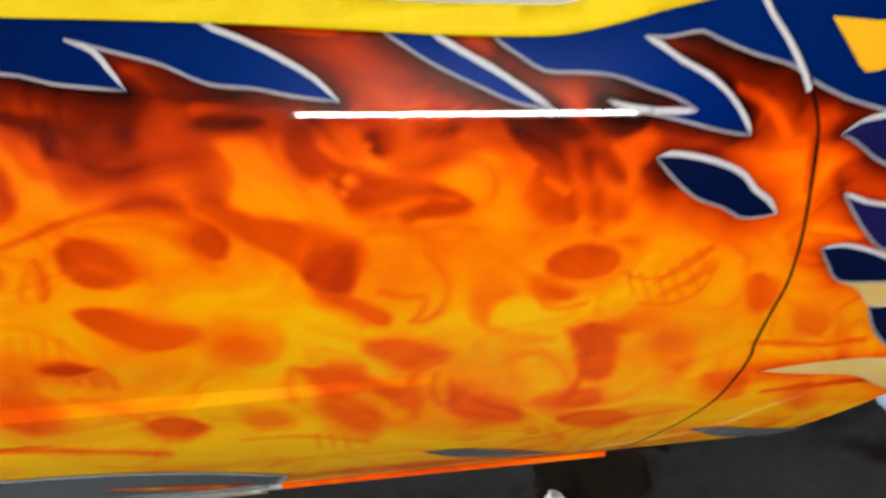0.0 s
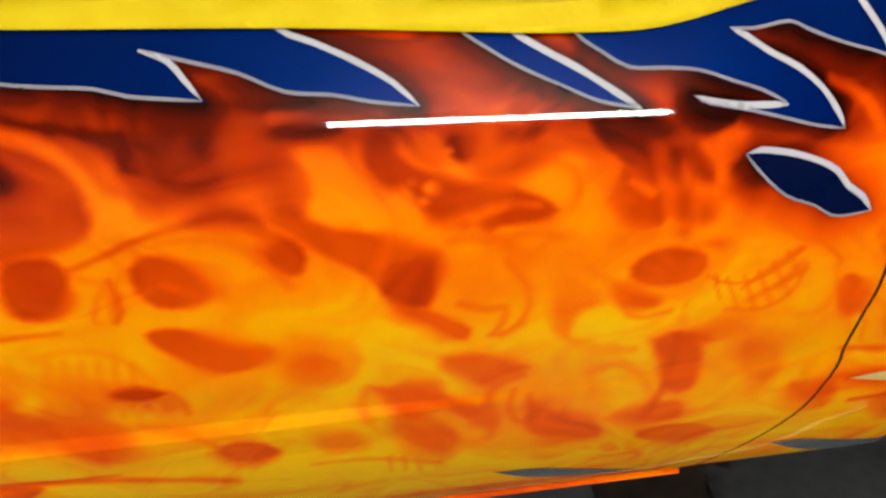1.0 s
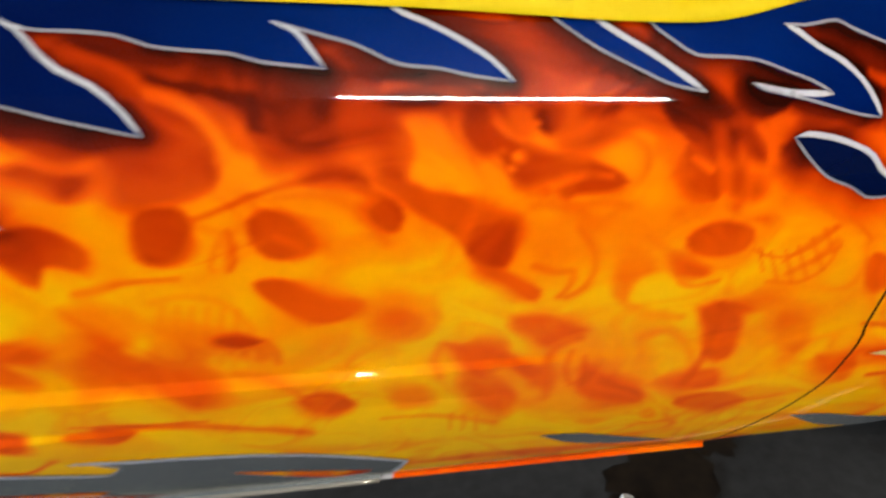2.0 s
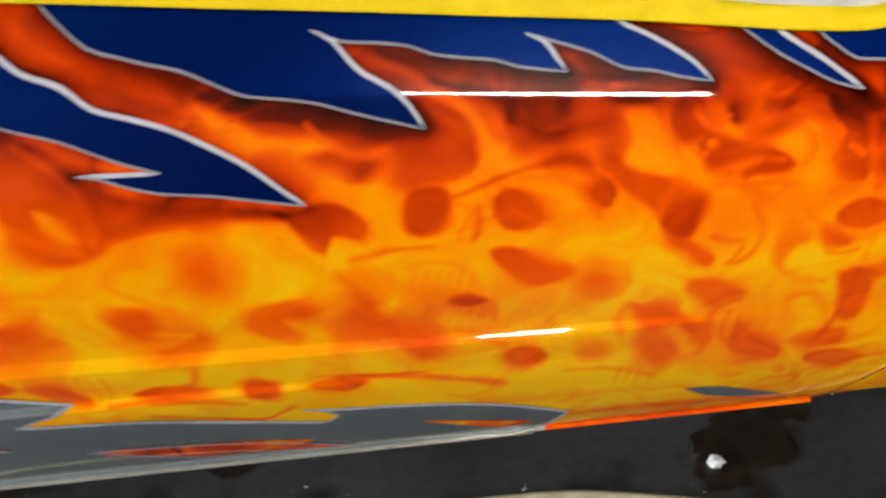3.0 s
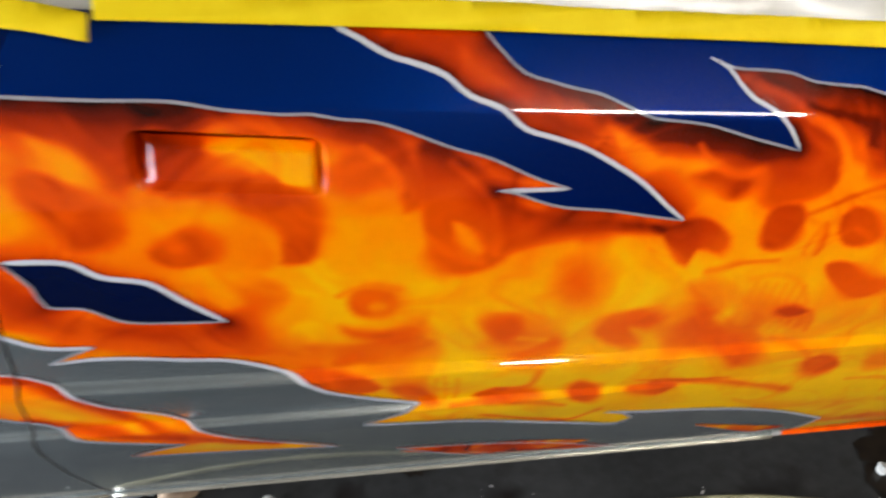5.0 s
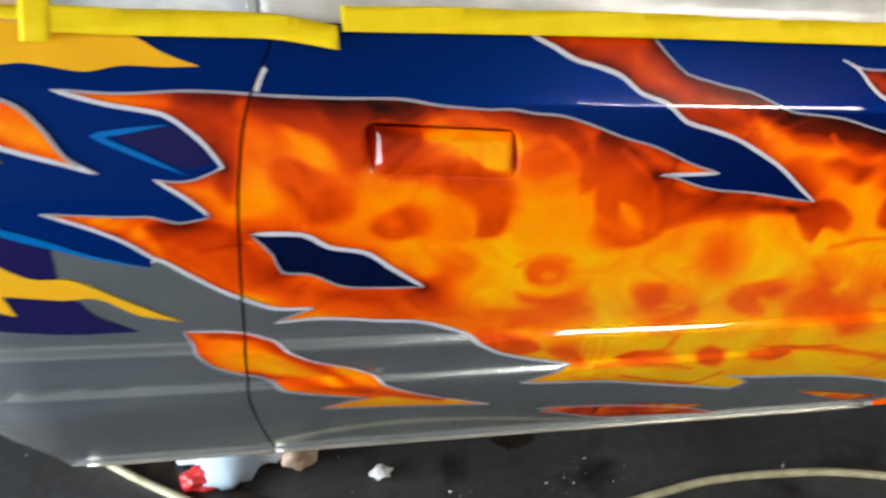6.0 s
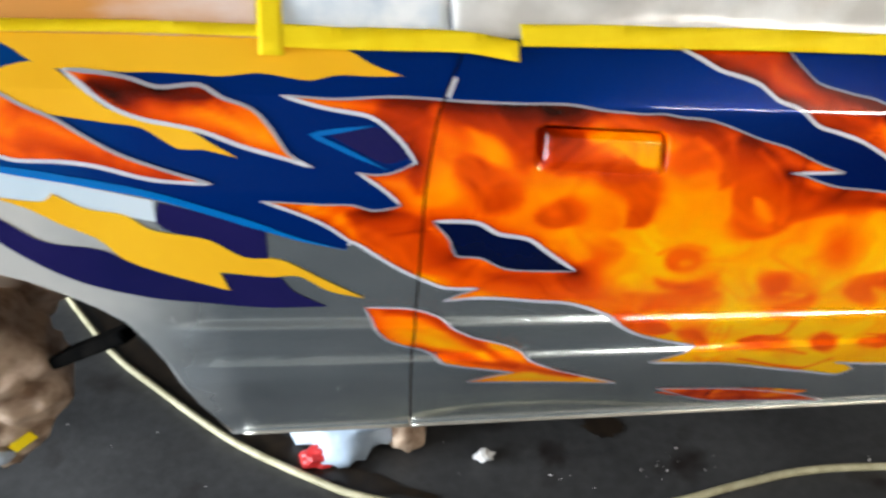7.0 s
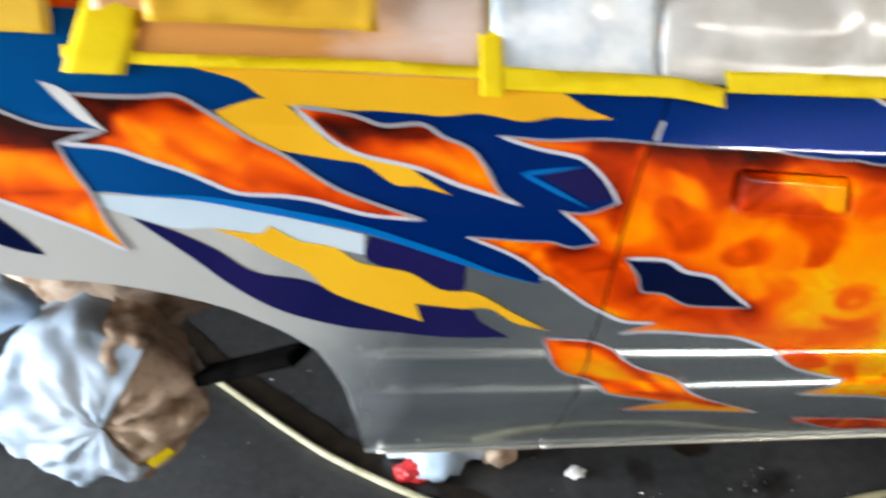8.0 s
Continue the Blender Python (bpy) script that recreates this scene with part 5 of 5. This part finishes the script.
# ---------------------------------------------------------------- door handle
cx, cz, rx, rz = HANDLE
U, V = np.meshgrid(np.linspace(-1, 1, 70), np.linspace(-1, 1, 44))
hx = cx + U * (rx - 0.0038)
hz = cz - 0.0012 - 0.11 * (hx - cx) + V * (rz - 0.0042)
to_end, to_top, to_foot = (1 - np.abs(U)) * rx, (1 - V) * rz, (1 + V) * rz
into = np.clip(0.014 - to_end, 0, 1)
bevel_end = np.where(U < 0, 0.55 * into + 24 * into**2, 1.5 * np.clip(0.005 - to_end, 0, 1)) * smooth(0.0, 0.02, to_foot)
hy = panel(hx, hz) - 0.0025 * smooth(0.0, 0.025, to_foot) + 0.0010 * (1 - smooth(0.0, 0.010, to_foot)) + 0.17 * np.maximum(to_foot - 0.016, 0)
hy = hy + np.maximum(bevel_end, 0.008 * np.clip(1 - to_top / 0.009, 0, 1) ** 1.3)
idx = np.arange(U.size).reshape(U.shape)
faces = np.stack([idx[:-1, :-1], idx[:-1, 1:], idx[1:, 1:], idx[1:, :-1]], -1).reshape(-1, 4)
handle = mesh_object("door_handle", np.stack([hx, hy, hz], -1).reshape(-1, 3), faces, FLAME, None, "pull-up door handle painted over with flames", flame_colour(hx.ravel(), hz.ravel()))
so = handle.modifiers.new("thickness", "SOLIDIFY")
so.thickness, so.offset = 0.003, -1
keep_place(handle, door)

# underside that shades the floor
bm = bmesh.new()
box(bm, (-0.76, 1.12, 0.42), (1.0, 2.5, 0.47), 0.01)
keep_place(part("floor_pan", bm, DARK, None, "dark floor pan"), car)

# ---------------------------------------------------------------- masked windows
FILM = two_tone("masking_film", (0.62, 0.68, 0.74), (0.90, 0.91, 0.92), 16, 0.2, 0.0, 0.0, 0.9, 18, None, 0.42, 0.58)
FILM2 = two_tone("masking_film_cream", (0.50, 0.47, 0.43), (0.74, 0.71, 0.67), 9, 0.25, 0.0, 0.0, 0.8, 15, None, 0.40, 0.60)
PAPER = two_tone("masking_paper", (0.66, 0.30, 0.07), (0.78, 0.60, 0.52), 5, 0.35, 0.0, 0.0, 0.5, 16, (1, 1, 2.6), 0.46, 0.66)


def pane_y(x, h):
    """The window plane above the belt, by height over the raked line."""
    return side(x, np.minimum(h, 1.03) - RAKE * x) + np.maximum(h - 1.03, 0) * 0.62


def film(name, label, x0, x1, h0, mat, seed, lift=0.0045):
    X, Hh = np.meshgrid(np.linspace(x0, x1, max(8, int((x1 - x0) / 0.012))), np.linspace(h0, 1.37, 32))
    y = pane_y(X, Hh) - lift
    y = y - (0.022 * cloud(X, Hh, 12, seed) + 0.010 * cloud(X * 2, Hh, 40, seed + 7)) * smooth(1.0, 1.05, Hh)
    idx = np.arange(X.size).reshape(X.shape)
    faces = np.stack([idx[:-1, :-1], idx[:-1, 1:], idx[1:, 1:], idx[1:, :-1]], -1).reshape(-1, 4)
    ob = mesh_object(name, np.stack([X, y, Hh - RAKE * X], -1).reshape(-1, 3), faces, mat)
    so = ob.modifiers.new("thickness", "SOLIDIFY")
    so.thickness, so.offset = 0.0006, -1
    return tagged(ob, label, "masking film")


film("masking_paper", "brown masking paper taped over the rear side window", -1.06, -0.672, 0.982, PAPER, 51)
YPAPER = two_tone("yellow_masking_paper", (0.72, 0.36, 0.010), (0.86, 0.52, 0.03), 8, 0.5, 0.0, 0.0, 0.4, 20)
film("masking_paper", "yellow masking paper over the upper rear side window", -1.005, -0.785, 1.026, YPAPER, 53, 0.030)
film("masking_paper", "yellow masking paper behind the rear side window", -1.45, -1.095, 1.004, YPAPER, 55, 0.010)
film("masking_film", "wrinkled white plastic film taped over the rear of the door window", -0.668, -0.485, 0.988, FILM, 61)
film("masking_film", "creased translucent plastic film taped over the door window", -0.482, 0.69, 0.988, FILM2, 71)


def tape(label, low, width, lift=0.0060):
    """A strip of yellow tape above a line of places."""
    line_ = rounded(low, False, 120)
    bm = bmesh.new()
    a = [bm.verts.new((p.x, 0, p.y)) for p in line_]
    b = [bm.verts.new((p.x, 0, p.y + width * (0.97 + 0.06 * float(lattice(np.array(p.x * 25), np.array(0.0), 3))))) for p in line_]
    for i in range(len(line_) - 1):
        bm.faces.new((a[i], a[i + 1], b[i + 1], b[i]))
    for ob in lay("masking_tape", bm, TAPE, "", lift, gaps=False):
        ob.parent = None
        ob.matrix_parent_inverse = Matrix.Identity(4)
        so = ob.modifiers.new("thickness", "SOLIDIFY")
        so.thickness, so.offset = 0.0005, -1
        tagged(ob, label, "masking tape", "tape round the windows")


tape("bright yellow masking tape along the lower edge of the door window", [(-0.411, 1.0073), (-0.294, 1.0000), (-0.108, 0.9876), (0.019, 0.9778), (0.129, 0.9697), (0.244, 0.9606), (0.382, 0.9498), (0.482, 0.9398), (0.563, 0.9318), (0.635, 0.9275), (0.675, 0.9301), (0.732, 0.9384), (0.769, 0.9431), (0.836, 0.9537)], 0.0195)
tape("bright yellow masking tape with a torn end over the door gap", [(-0.666, 1.0186), (-0.599, 1.0129), (-0.529, 1.0085), (-0.469, 1.0039), (-0.415, 0.9935)], 0.0185, 0.0068)
tape("narrow yellow masking tape under the rear side window", [(-1.088, 1.0578), (-0.992, 1.0478), (-0.825, 1.0382), (-0.671, 1.0269)], 0.010)


def upright_tape(x0, x1, h0, lean):
    X, Hh = np.meshgrid(np.linspace(0, 1, 6), np.linspace(h0, 1.35, 26))
    xs_ = x0 + (x1 - x0) * X + lean * (Hh - h0)
    y = pane_y(xs_, Hh) - 0.0125 + 0.002 * cloud(X, Hh, 20, 5)
    idx = np.arange(X.size).reshape(X.shape)
    faces = np.stack([idx[:-1, :-1], idx[:-1, 1:], idx[1:, 1:], idx[1:, :-1]], -1).reshape(-1, 4)
    ob = mesh_object("masking_tape", np.stack([xs_, y, Hh - RAKE * xs_], -1).reshape(-1, 3), faces, TAPE)
    so = ob.modifiers.new("thickness", "SOLIDIFY")
    so.thickness, so.offset = 0.0005, -1
    tagged(ob, "upright strip of yellow masking tape on the window pillar", "masking tape", "tape round the windows")


upright_tape(-0.682, -0.657, 0.970, 0.02)
upright_tape(-1.088, -1.030, 0.975, 0.35)

# ---------------------------------------------------------------- wrapped hubs
BAG = two_tone("white_plastic_bag", (0.27, 0.34, 0.42), (0.56, 0.62, 0.69), 6, 0.25, 0.0, 0.3, 0.5, 11)
KRAFT = two_tone("brown_kraft_paper", (0.20, 0.115, 0.065), (0.52, 0.375, 0.265), 20, 0.75, 0.0, 0.0, 0.9, 30, None, 0.38, 0.56)


def crumpled(bm, centre, size, seed, rough=0.18, sub=3, flat=None):
    vs = bmesh.ops.create_icosphere(bm, subdivisions=sub, radius=1)["verts"]
    for w in vs:
        n = w.co.copy()
        k = 1 + rough * (noise.noise(n * 1.7 + Vector((seed, 0, 0))) + 0.6 * abs(noise.noise(n * 4.1 + Vector((0, seed, 0)))))
        w.co = Vector((n.x * size[0], n.y * size[1], n.z * size[2])) * k + Vector(centre)
        if flat is not None:
            w.co.z = max(w.co.z, flat)
    return vs


hub = thing("wrapped_hub", "rear wheel hub wrapped in white plastic and brown paper", "wheel hub", (-1.22, 1.10, 0.0))


def gathered(a0, a1, seed, folds, lift):
    """A sheet drawn round the end of the hub, with folds that run out from its middle."""
    bm = bmesh.new()
    cols, rings = 64, 16
    grid = []
    for i in range(rings + 3):
        row = []
        for j in range(cols + 1):
            a = radians(a0 + (a1 - a0) * j / cols)
            way = Vector((math.cos(a), 0, math.sin(a)))
            k = min(i / rings, 1.0)
            big = 0.158 * (1 + 0.05 * math.sin(5 * a + seed) + 0.03 * math.sin(11 * a + 2 * seed))
            pleat = abs((a * folds / math.pi + 0.9 * noise.noise(way * (1.5 + k) + Vector((seed, k, 0)))) % 1 - 0.5) * 2
            crease = noise.noise(Vector((way.x * k * 5, seed, way.z * k * 5)))
            y = 1.035 - lift + 0.045 * k**2.5 - 0.030 * pleat * k * (1.2 - k) + 0.018 * crease * k + 0.004 * noise.noise(Vector((way.x * k * 13, seed, way.z * k * 13)))
            r = big * k
            if i > rings:
                y += 0.05 * (i - rings)
                r = big * (1 - 0.07 * (i - rings))
            row.append(bm.verts.new((-1.216 + way.x * r + 0.02 * (1 - k), y, 0.463 + way.z * r)))
        grid.append(row)
    for p, q in zip(grid, grid[1:]):
        for j in range(cols):
            bm.faces.new((p[j], p[j + 1], q[j + 1], q[j]))
    bmesh.ops.remove_doubles(bm, verts=bm.verts, dist=0.0005)
    return bm


keep_place(part("paper_wrap", gathered(-80, 75, 2.0, 2, 0.0), KRAFT, None, "crumpled brown paper", True), hub)
keep_place(part("plastic_wrap", gathered(52, 297, 5.0, 2.6, 0.006), BAG, None, "crinkled white plastic", True), hub)
bm = bmesh.new()
crumpled(bm, (-1.165, 1.245, 0.610), (0.150, 0.040, 0.125), 5.0, 0.35, 4)
keep_place(part("paper_sheet", bm, KRAFT, None, "brown paper stuffed into the wheel arch", True), hub)
bm = bmesh.new()
crumpled(bm, (-1.325, 1.13, 0.625), (0.046, 0.022, 0.042), 15.0, 0.35, 3)
keep_place(part("bracket_wrap", bm, BAG, None, "small bracket wrapped in white plastic", True), hub)
bm = bmesh.new()
box(bm, (-0.020, -0.0012, -0.009), (0.020, 0.0012, 0.009), 0.001)
bmesh.ops.transform(bm, matrix=pose(-1.128, 1.045, 0.378, 0, -28, 18), verts=bm.verts)
keep_place(part("tape_tab", bm, TAPE, None, "yellow tape tab"), hub)
bm = bmesh.new()
box(bm, (-0.125, -0.009, -0.021), (0.125, 0.009, 0.021), 0.003)
bmesh.ops.transform(bm, matrix=look((-0.975, 1.03, 0.567), (-0.865, 0.945, 0.662)) @ Matrix.Rotation(radians(90), 4, "Y"), verts=bm.verts)
keep_place(part("rubber_strap", bm, RUBBER, None, "black rubber strip"), hub)
bm = bmesh.new()
tube(bm, [(-1.72, 1.5, 0.0), (-1.72, 1.5, 0.42)], [0.07, 0.03], 12)
keep_place(part("stand", bm, DARK, None, "dark axle stand"), hub)

hub = thing("wrapped_hub", "front wheel hub wrapped in pale blue plastic", "wheel hub", (1.30, 1.05, 0.0))
bm = bmesh.new()
crumpled(bm, (1.34, 1.02, 0.345), (0.115, 0.06, 0.12), 13.0, 0.2)
keep_place(part("plastic_wrap", bm, BAG, None, "crinkled white plastic"), hub)
bm = bmesh.new()
tube(bm, [(1.52, 1.40, 0.0), (1.52, 1.40, 0.34)], [0.06, 0.03], 12)
keep_place(part("stand", bm, DARK, None, "dark axle stand"), hub)

# ---------------------------------------------------------------- floor and room
m, nt, p = material("workshop_concrete")
big = noise_fac(nt, 2.3, 6, 0.30, 0.70)
fine = noise_fac(nt, 38, 5, 0.30, 0.70)
c1 = mixed(nt, big, (0.013, 0.0132, 0.0135), (0.058, 0.057, 0.057))
c2 = mixed(nt, fine, (0.016, 0.0158, 0.016), (0.068, 0.067, 0.067))
mixn = nt.nodes.new("ShaderNodeMix")
mixn.data_type = "RGBA"
mixn.inputs[0].default_value = 0.35
nt.links.new(c1, mixn.inputs[6])
nt.links.new(c2, mixn.inputs[7])
blot = noise_fac(nt, 6.5, 6, 0.56, 0.68)
nt.links.new(mixed(nt, blot, mixn.outputs[2], (0.012, 0.009, 0.008)), p.inputs["Base Color"])
p.inputs["Roughness"].default_value = 0.48
bumped(nt, p, 30, 0.5, 0.003, 6)
CONCRETE = m
PLASTER = two_tone("wall_plaster", (0.035, 0.033, 0.03), (0.06, 0.055, 0.05), 3, 0.8, 0, 0, 0.2, 30)
CREAMWALL = two_tone("cream_wall", (0.10, 0.092, 0.078), (0.15, 0.137, 0.118), 3, 0.8, 0, 0, 0.2, 30)
WHITEWASH = two_tone("ceiling_paint", (0.090, 0.079, 0.064), (0.130, 0.116, 0.096), 2, 0.85, 0, 0, 0.2, 25)

X0, X1, Y0, Y1, H = -4.2, 4.4, -1.7, 4.2, 2.22


def slab(name, lo, hi, mat, label, category):
    bm = bmesh.new()
    box(bm, lo, hi)
    return tagged(part(name, bm, mat, None), label, category, kind="structure")


def ground_sheet():
    n = 90
    X, Y = np.meshgrid(np.linspace(X0 - 3, X1 + 0.2, n), np.linspace(Y0 - 0.2, Y1 + 0.2, n))
    idx = np.arange(n * n).reshape(n, n)
    faces = np.stack([idx[:-1, :-1], idx[:-1, 1:], idx[1:, 1:], idx[1:, :-1]], -1).reshape(-1, 4)
    Z = 0.002 * (cloud(X, Y, 1.5, 5) - 0.5)
    ob = mesh_object("floor", np.stack([X, Y, Z], -1).reshape(-1, 3), faces, CONCRETE)
    return tagged(ob, "dark stained concrete workshop floor with grit", "floor", kind="structure")


ground_sheet()
slab("ceiling", (X0, Y0, H), (X1, Y1, H + 0.12), WHITEWASH, "cream painted workshop ceiling", "ceiling")
slab("wall_south", (X0, Y0 - 0.15, 0), (X1, Y0, H), CREAMWALL, "plain dull beige plaster wall", "wall")
slab("wall_north", (X0, Y1, 0), (X1, Y1 + 0.15, H), PLASTER, "plain dark grey plaster wall", "wall")
slab("wall_east", (X1, Y0, 0), (X1 + 0.15, Y1, H), PLASTER, "plain dark grey plaster wall", "wall")
bm = bmesh.new()
box(bm, (X0 - 0.15, Y0, 0), (X0, -1.2, H))
box(bm, (X0 - 0.15, 2.2, 0), (X0, Y1, H))
box(bm, (X0 - 0.15, -1.2, 2.05), (X0, 2.2, H))
tagged(part("wall_west", bm, PLASTER), "plaster wall with an open garage doorway", "wall", kind="structure")
area_lamp("daylight", look((X0 + 0.05, 0.3, 1.02), (0, 0.3, 0.1)), 3.0, 1.95, 560, (0.82, 0.91, 1.0))

# ceiling lamp: a long opal diffuser between two end caps
m, nt, p = material("lamp_glow")
p.inputs["Base Color"].default_value = (0.8, 0.8, 0.8, 1)
p.inputs["Emission Color"].default_value = (1.0, 0.95, 0.86, 1)
p.inputs["Emission Strength"].default_value = TUBE_GLOW
GLOW = m
ENAMEL = two_tone("white_enamel", (0.72, 0.72, 0.70), (0.8, 0.8, 0.78), 5, 0.4)
LAMP = (0.585, 1.71, -0.685, 1.97)
lamp = thing("tube_lamp", "long fluorescent lamp with an opal diffuser under the ceiling", "lamp", (1.19, -0.685, 2.0))
bm = bmesh.new()
tube(bm, [(LAMP[0], LAMP[2], LAMP[3]), (LAMP[1], LAMP[2], LAMP[3])], 0.042, 18)
keep_place(part("diffuser", bm, GLOW, None, "glowing opal diffuser", True), lamp)
for x in (LAMP[0] - 0.014, LAMP[1] + 0.014):
    bm = bmesh.new()
    box(bm, (x - 0.012, LAMP[2] - 0.05, LAMP[3] - 0.05), (x + 0.012, LAMP[2] + 0.05, LAMP[3] + 0.05), 0.008)
    keep_place(part("end_cap", bm, ENAMEL, None, "white enamel end cap"), lamp)
    bm = bmesh.new()
    tube(bm, [(x, LAMP[2], LAMP[3] + 0.048), (x, LAMP[2], H + 0.01)], 0.006, 8)
    keep_place(part("hanger", bm, ENAMEL, None, "thin steel hanger"), lamp)

# ---------------------------------------------------------------- on the floor
HOSE = two_tone("cream_hose", (0.30, 0.265, 0.15), (0.46, 0.41, 0.26), 25, 0.5)
bm = bmesh.new()
path = [Vector((*q, 0.0095)) for q in ((-1.55, 2.2), (-1.301, 1.817), (-1.199, 1.675), (-1.074, 1.543), (-0.975, 1.442), (-0.871, 1.347), (-0.728, 1.246), (-0.616, 1.183), (-0.4, 1.11), (-0.19, 1.085), (-0.01, 1.10), (0.127, 1.124), (0.278, 1.143), (0.459, 1.133), (0.586, 1.108), (0.8, 1.04), (1.05, 0.92), (1.3, 0.7))]
fine_path = []
for i in range(len(path) - 1):
    a, b, c, d = path[max(i - 1, 0)], path[i], path[i + 1], path[min(i + 2, len(path) - 1)]
    for k in range(6):
        s = k / 6
        fine_path.append(0.5 * (2 * b + (c - a) * s + (2 * a - 5 * b + 4 * c - d) * s * s + (3 * b - a - 3 * c + d) * s**3))
tube(bm, fine_path, 0.0082, 12)
tagged(part("air_hose", bm, HOSE, None, "", True), "cream rubber air hose snaking over the concrete floor", "hose")

# dark tone of the oil spots, also used for the hose's painted shadow
STAIN_SHADE = two_tone("oil_and_shade", (0.010, 0.007, 0.005), (0.024, 0.016, 0.010), 30, 0.35)


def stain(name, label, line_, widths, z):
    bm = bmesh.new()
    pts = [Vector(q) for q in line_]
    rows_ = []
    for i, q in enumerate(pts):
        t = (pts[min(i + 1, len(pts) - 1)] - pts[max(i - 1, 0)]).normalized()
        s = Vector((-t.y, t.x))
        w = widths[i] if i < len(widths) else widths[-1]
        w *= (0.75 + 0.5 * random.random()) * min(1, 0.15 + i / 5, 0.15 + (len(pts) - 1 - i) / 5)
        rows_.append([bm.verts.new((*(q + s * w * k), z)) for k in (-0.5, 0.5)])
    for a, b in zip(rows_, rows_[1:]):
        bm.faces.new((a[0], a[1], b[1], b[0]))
    return tagged(part(name, bm, STAIN_SHADE), label, "stain", kind="stuff")


# the hose's shadow, laid beside it as a flat dark ribbon
stain("oil_and_shade", "dark streak painted as the air hose's shadow on the floor", [(q.x + 0.035, q.y + 0.028) for q in fine_path[3:46]], [0.05], 0.0042)

random.seed(9)
for cx_, cy_, size in ((0.90, 1.20, 0.16), (0.83, 1.13, 0.10), (1.02, 1.26, 0.09), (-0.10, 1.32, 0.07)):
    bm = bmesh.new()
    rim = []
    for k in range(26):
        a = k * 2 * math.pi / 26
        r = size * (0.45 + 0.30 * random.random() + 0.25 * noise.noise(Vector((math.cos(a), math.sin(a), cx_ * 3))))
        rim.append(bm.verts.new((cx_ + r * math.cos(a), cy_ + 0.75 * r * math.sin(a), 0.0040 + 0.0004 * len(rim) / 26)))
    bm.faces.new(rim)
    bmesh.ops.triangulate(bm, faces=bm.faces)
    tagged(part("oil_and_shade", bm, STAIN_SHADE), "ragged dark oil spot on the concrete floor", "stain", kind="stuff")

CRUMB = two_tone("pale_crumb", (0.5, 0.48, 0.46), (0.75, 0.73, 0.70), 60, 0.7)
RED = two_tone("red_plastic", (0.45, 0.015, 0.015), (0.6, 0.03, 0.03), 20, 0.4)
for at, size, seed, label in (((0.806, 1.144, 0.012), (0.015, 0.012, 0.010), 2, "small crumpled white paper scrap on the floor"), ((-0.368, 1.261, 0.012), (0.020, 0.014, 0.011), 4, "crumpled white paper scrap on the floor")):
    bm = bmesh.new()
    crumpled(bm, at, size, seed, 0.5, 2, 0.002)
    tagged(part("paper_scrap", bm, CRUMB), label, "scrap", "scraps on the floor")
bag = thing("plastic_bag", "crumpled white plastic bag with a red end lying under the car", "bag", (-0.62, 1.34, 0))
bm = bmesh.new()
crumpled(bm, (-0.625, 1.375, 0.06), (0.115, 0.085, 0.075), 6.0, 0.65, 4, 0.003)
keep_place(part("bag_body", bm, BAG, None, "white plastic film", True), bag)
bm = bmesh.new()
crumpled(bm, (-0.712, 1.297, 0.014), (0.036, 0.024, 0.022), 7.0, 0.4, 3, 0.003)
keep_place(part("bag_end", bm, RED, None, "red plastic"), bag)

bm = bmesh.new()
crumpled(bm, (-0.525, 1.335, 0.040), (0.040, 0.045, 0.050), 9.0, 0.45, 3, 0.003)
keep_place(part("paper_lining", bm, KRAFT, None, "brown paper inside the bag", True), bag)

bm = bmesh.new()
random.seed(4)
for k in range(90):
    x, y = random.uniform(-1.3, 1.2), random.uniform(1.0, 1.7)
    r = random.choice((0.0008, 0.001, 0.0012, 0.002))
    vs = bmesh.ops.create_icosphere(bm, subdivisions=1, radius=r, matrix=Matrix.Translation((x, y, 0.002)) @ Matrix.Rotation(random.uniform(-0.8, 0.8), 4, "Z") @ Matrix.Diagonal((random.uniform(1, 4), random.uniform(0.6, 1.2), 0.6, 1)))["verts"]
    for w in vs:
        w.co += Vector((random.uniform(-1, 1), random.uniform(-1, 1), random.uniform(-0.3, 0.5))) * r * 0.6
for k in range(16):
    x, y = random.gauss(0.02, 0.085), random.gauss(1.20, 0.03)
    r = random.choice((0.0007, 0.0010, 0.0017))
    bmesh.ops.create_icosphere(bm, subdivisions=1, radius=r, matrix=Matrix.Translation((x, y, 0.002)) @ Matrix.Rotation(random.uniform(-0.8, 0.8), 4, "Z") @ Matrix.Diagonal((random.uniform(1, 3), random.uniform(0.6, 1.2), 0.6, 1)))
tagged(part("grit", bm, CRUMB), "pale grit and paint flakes scattered on the floor", "grit", kind="stuff")
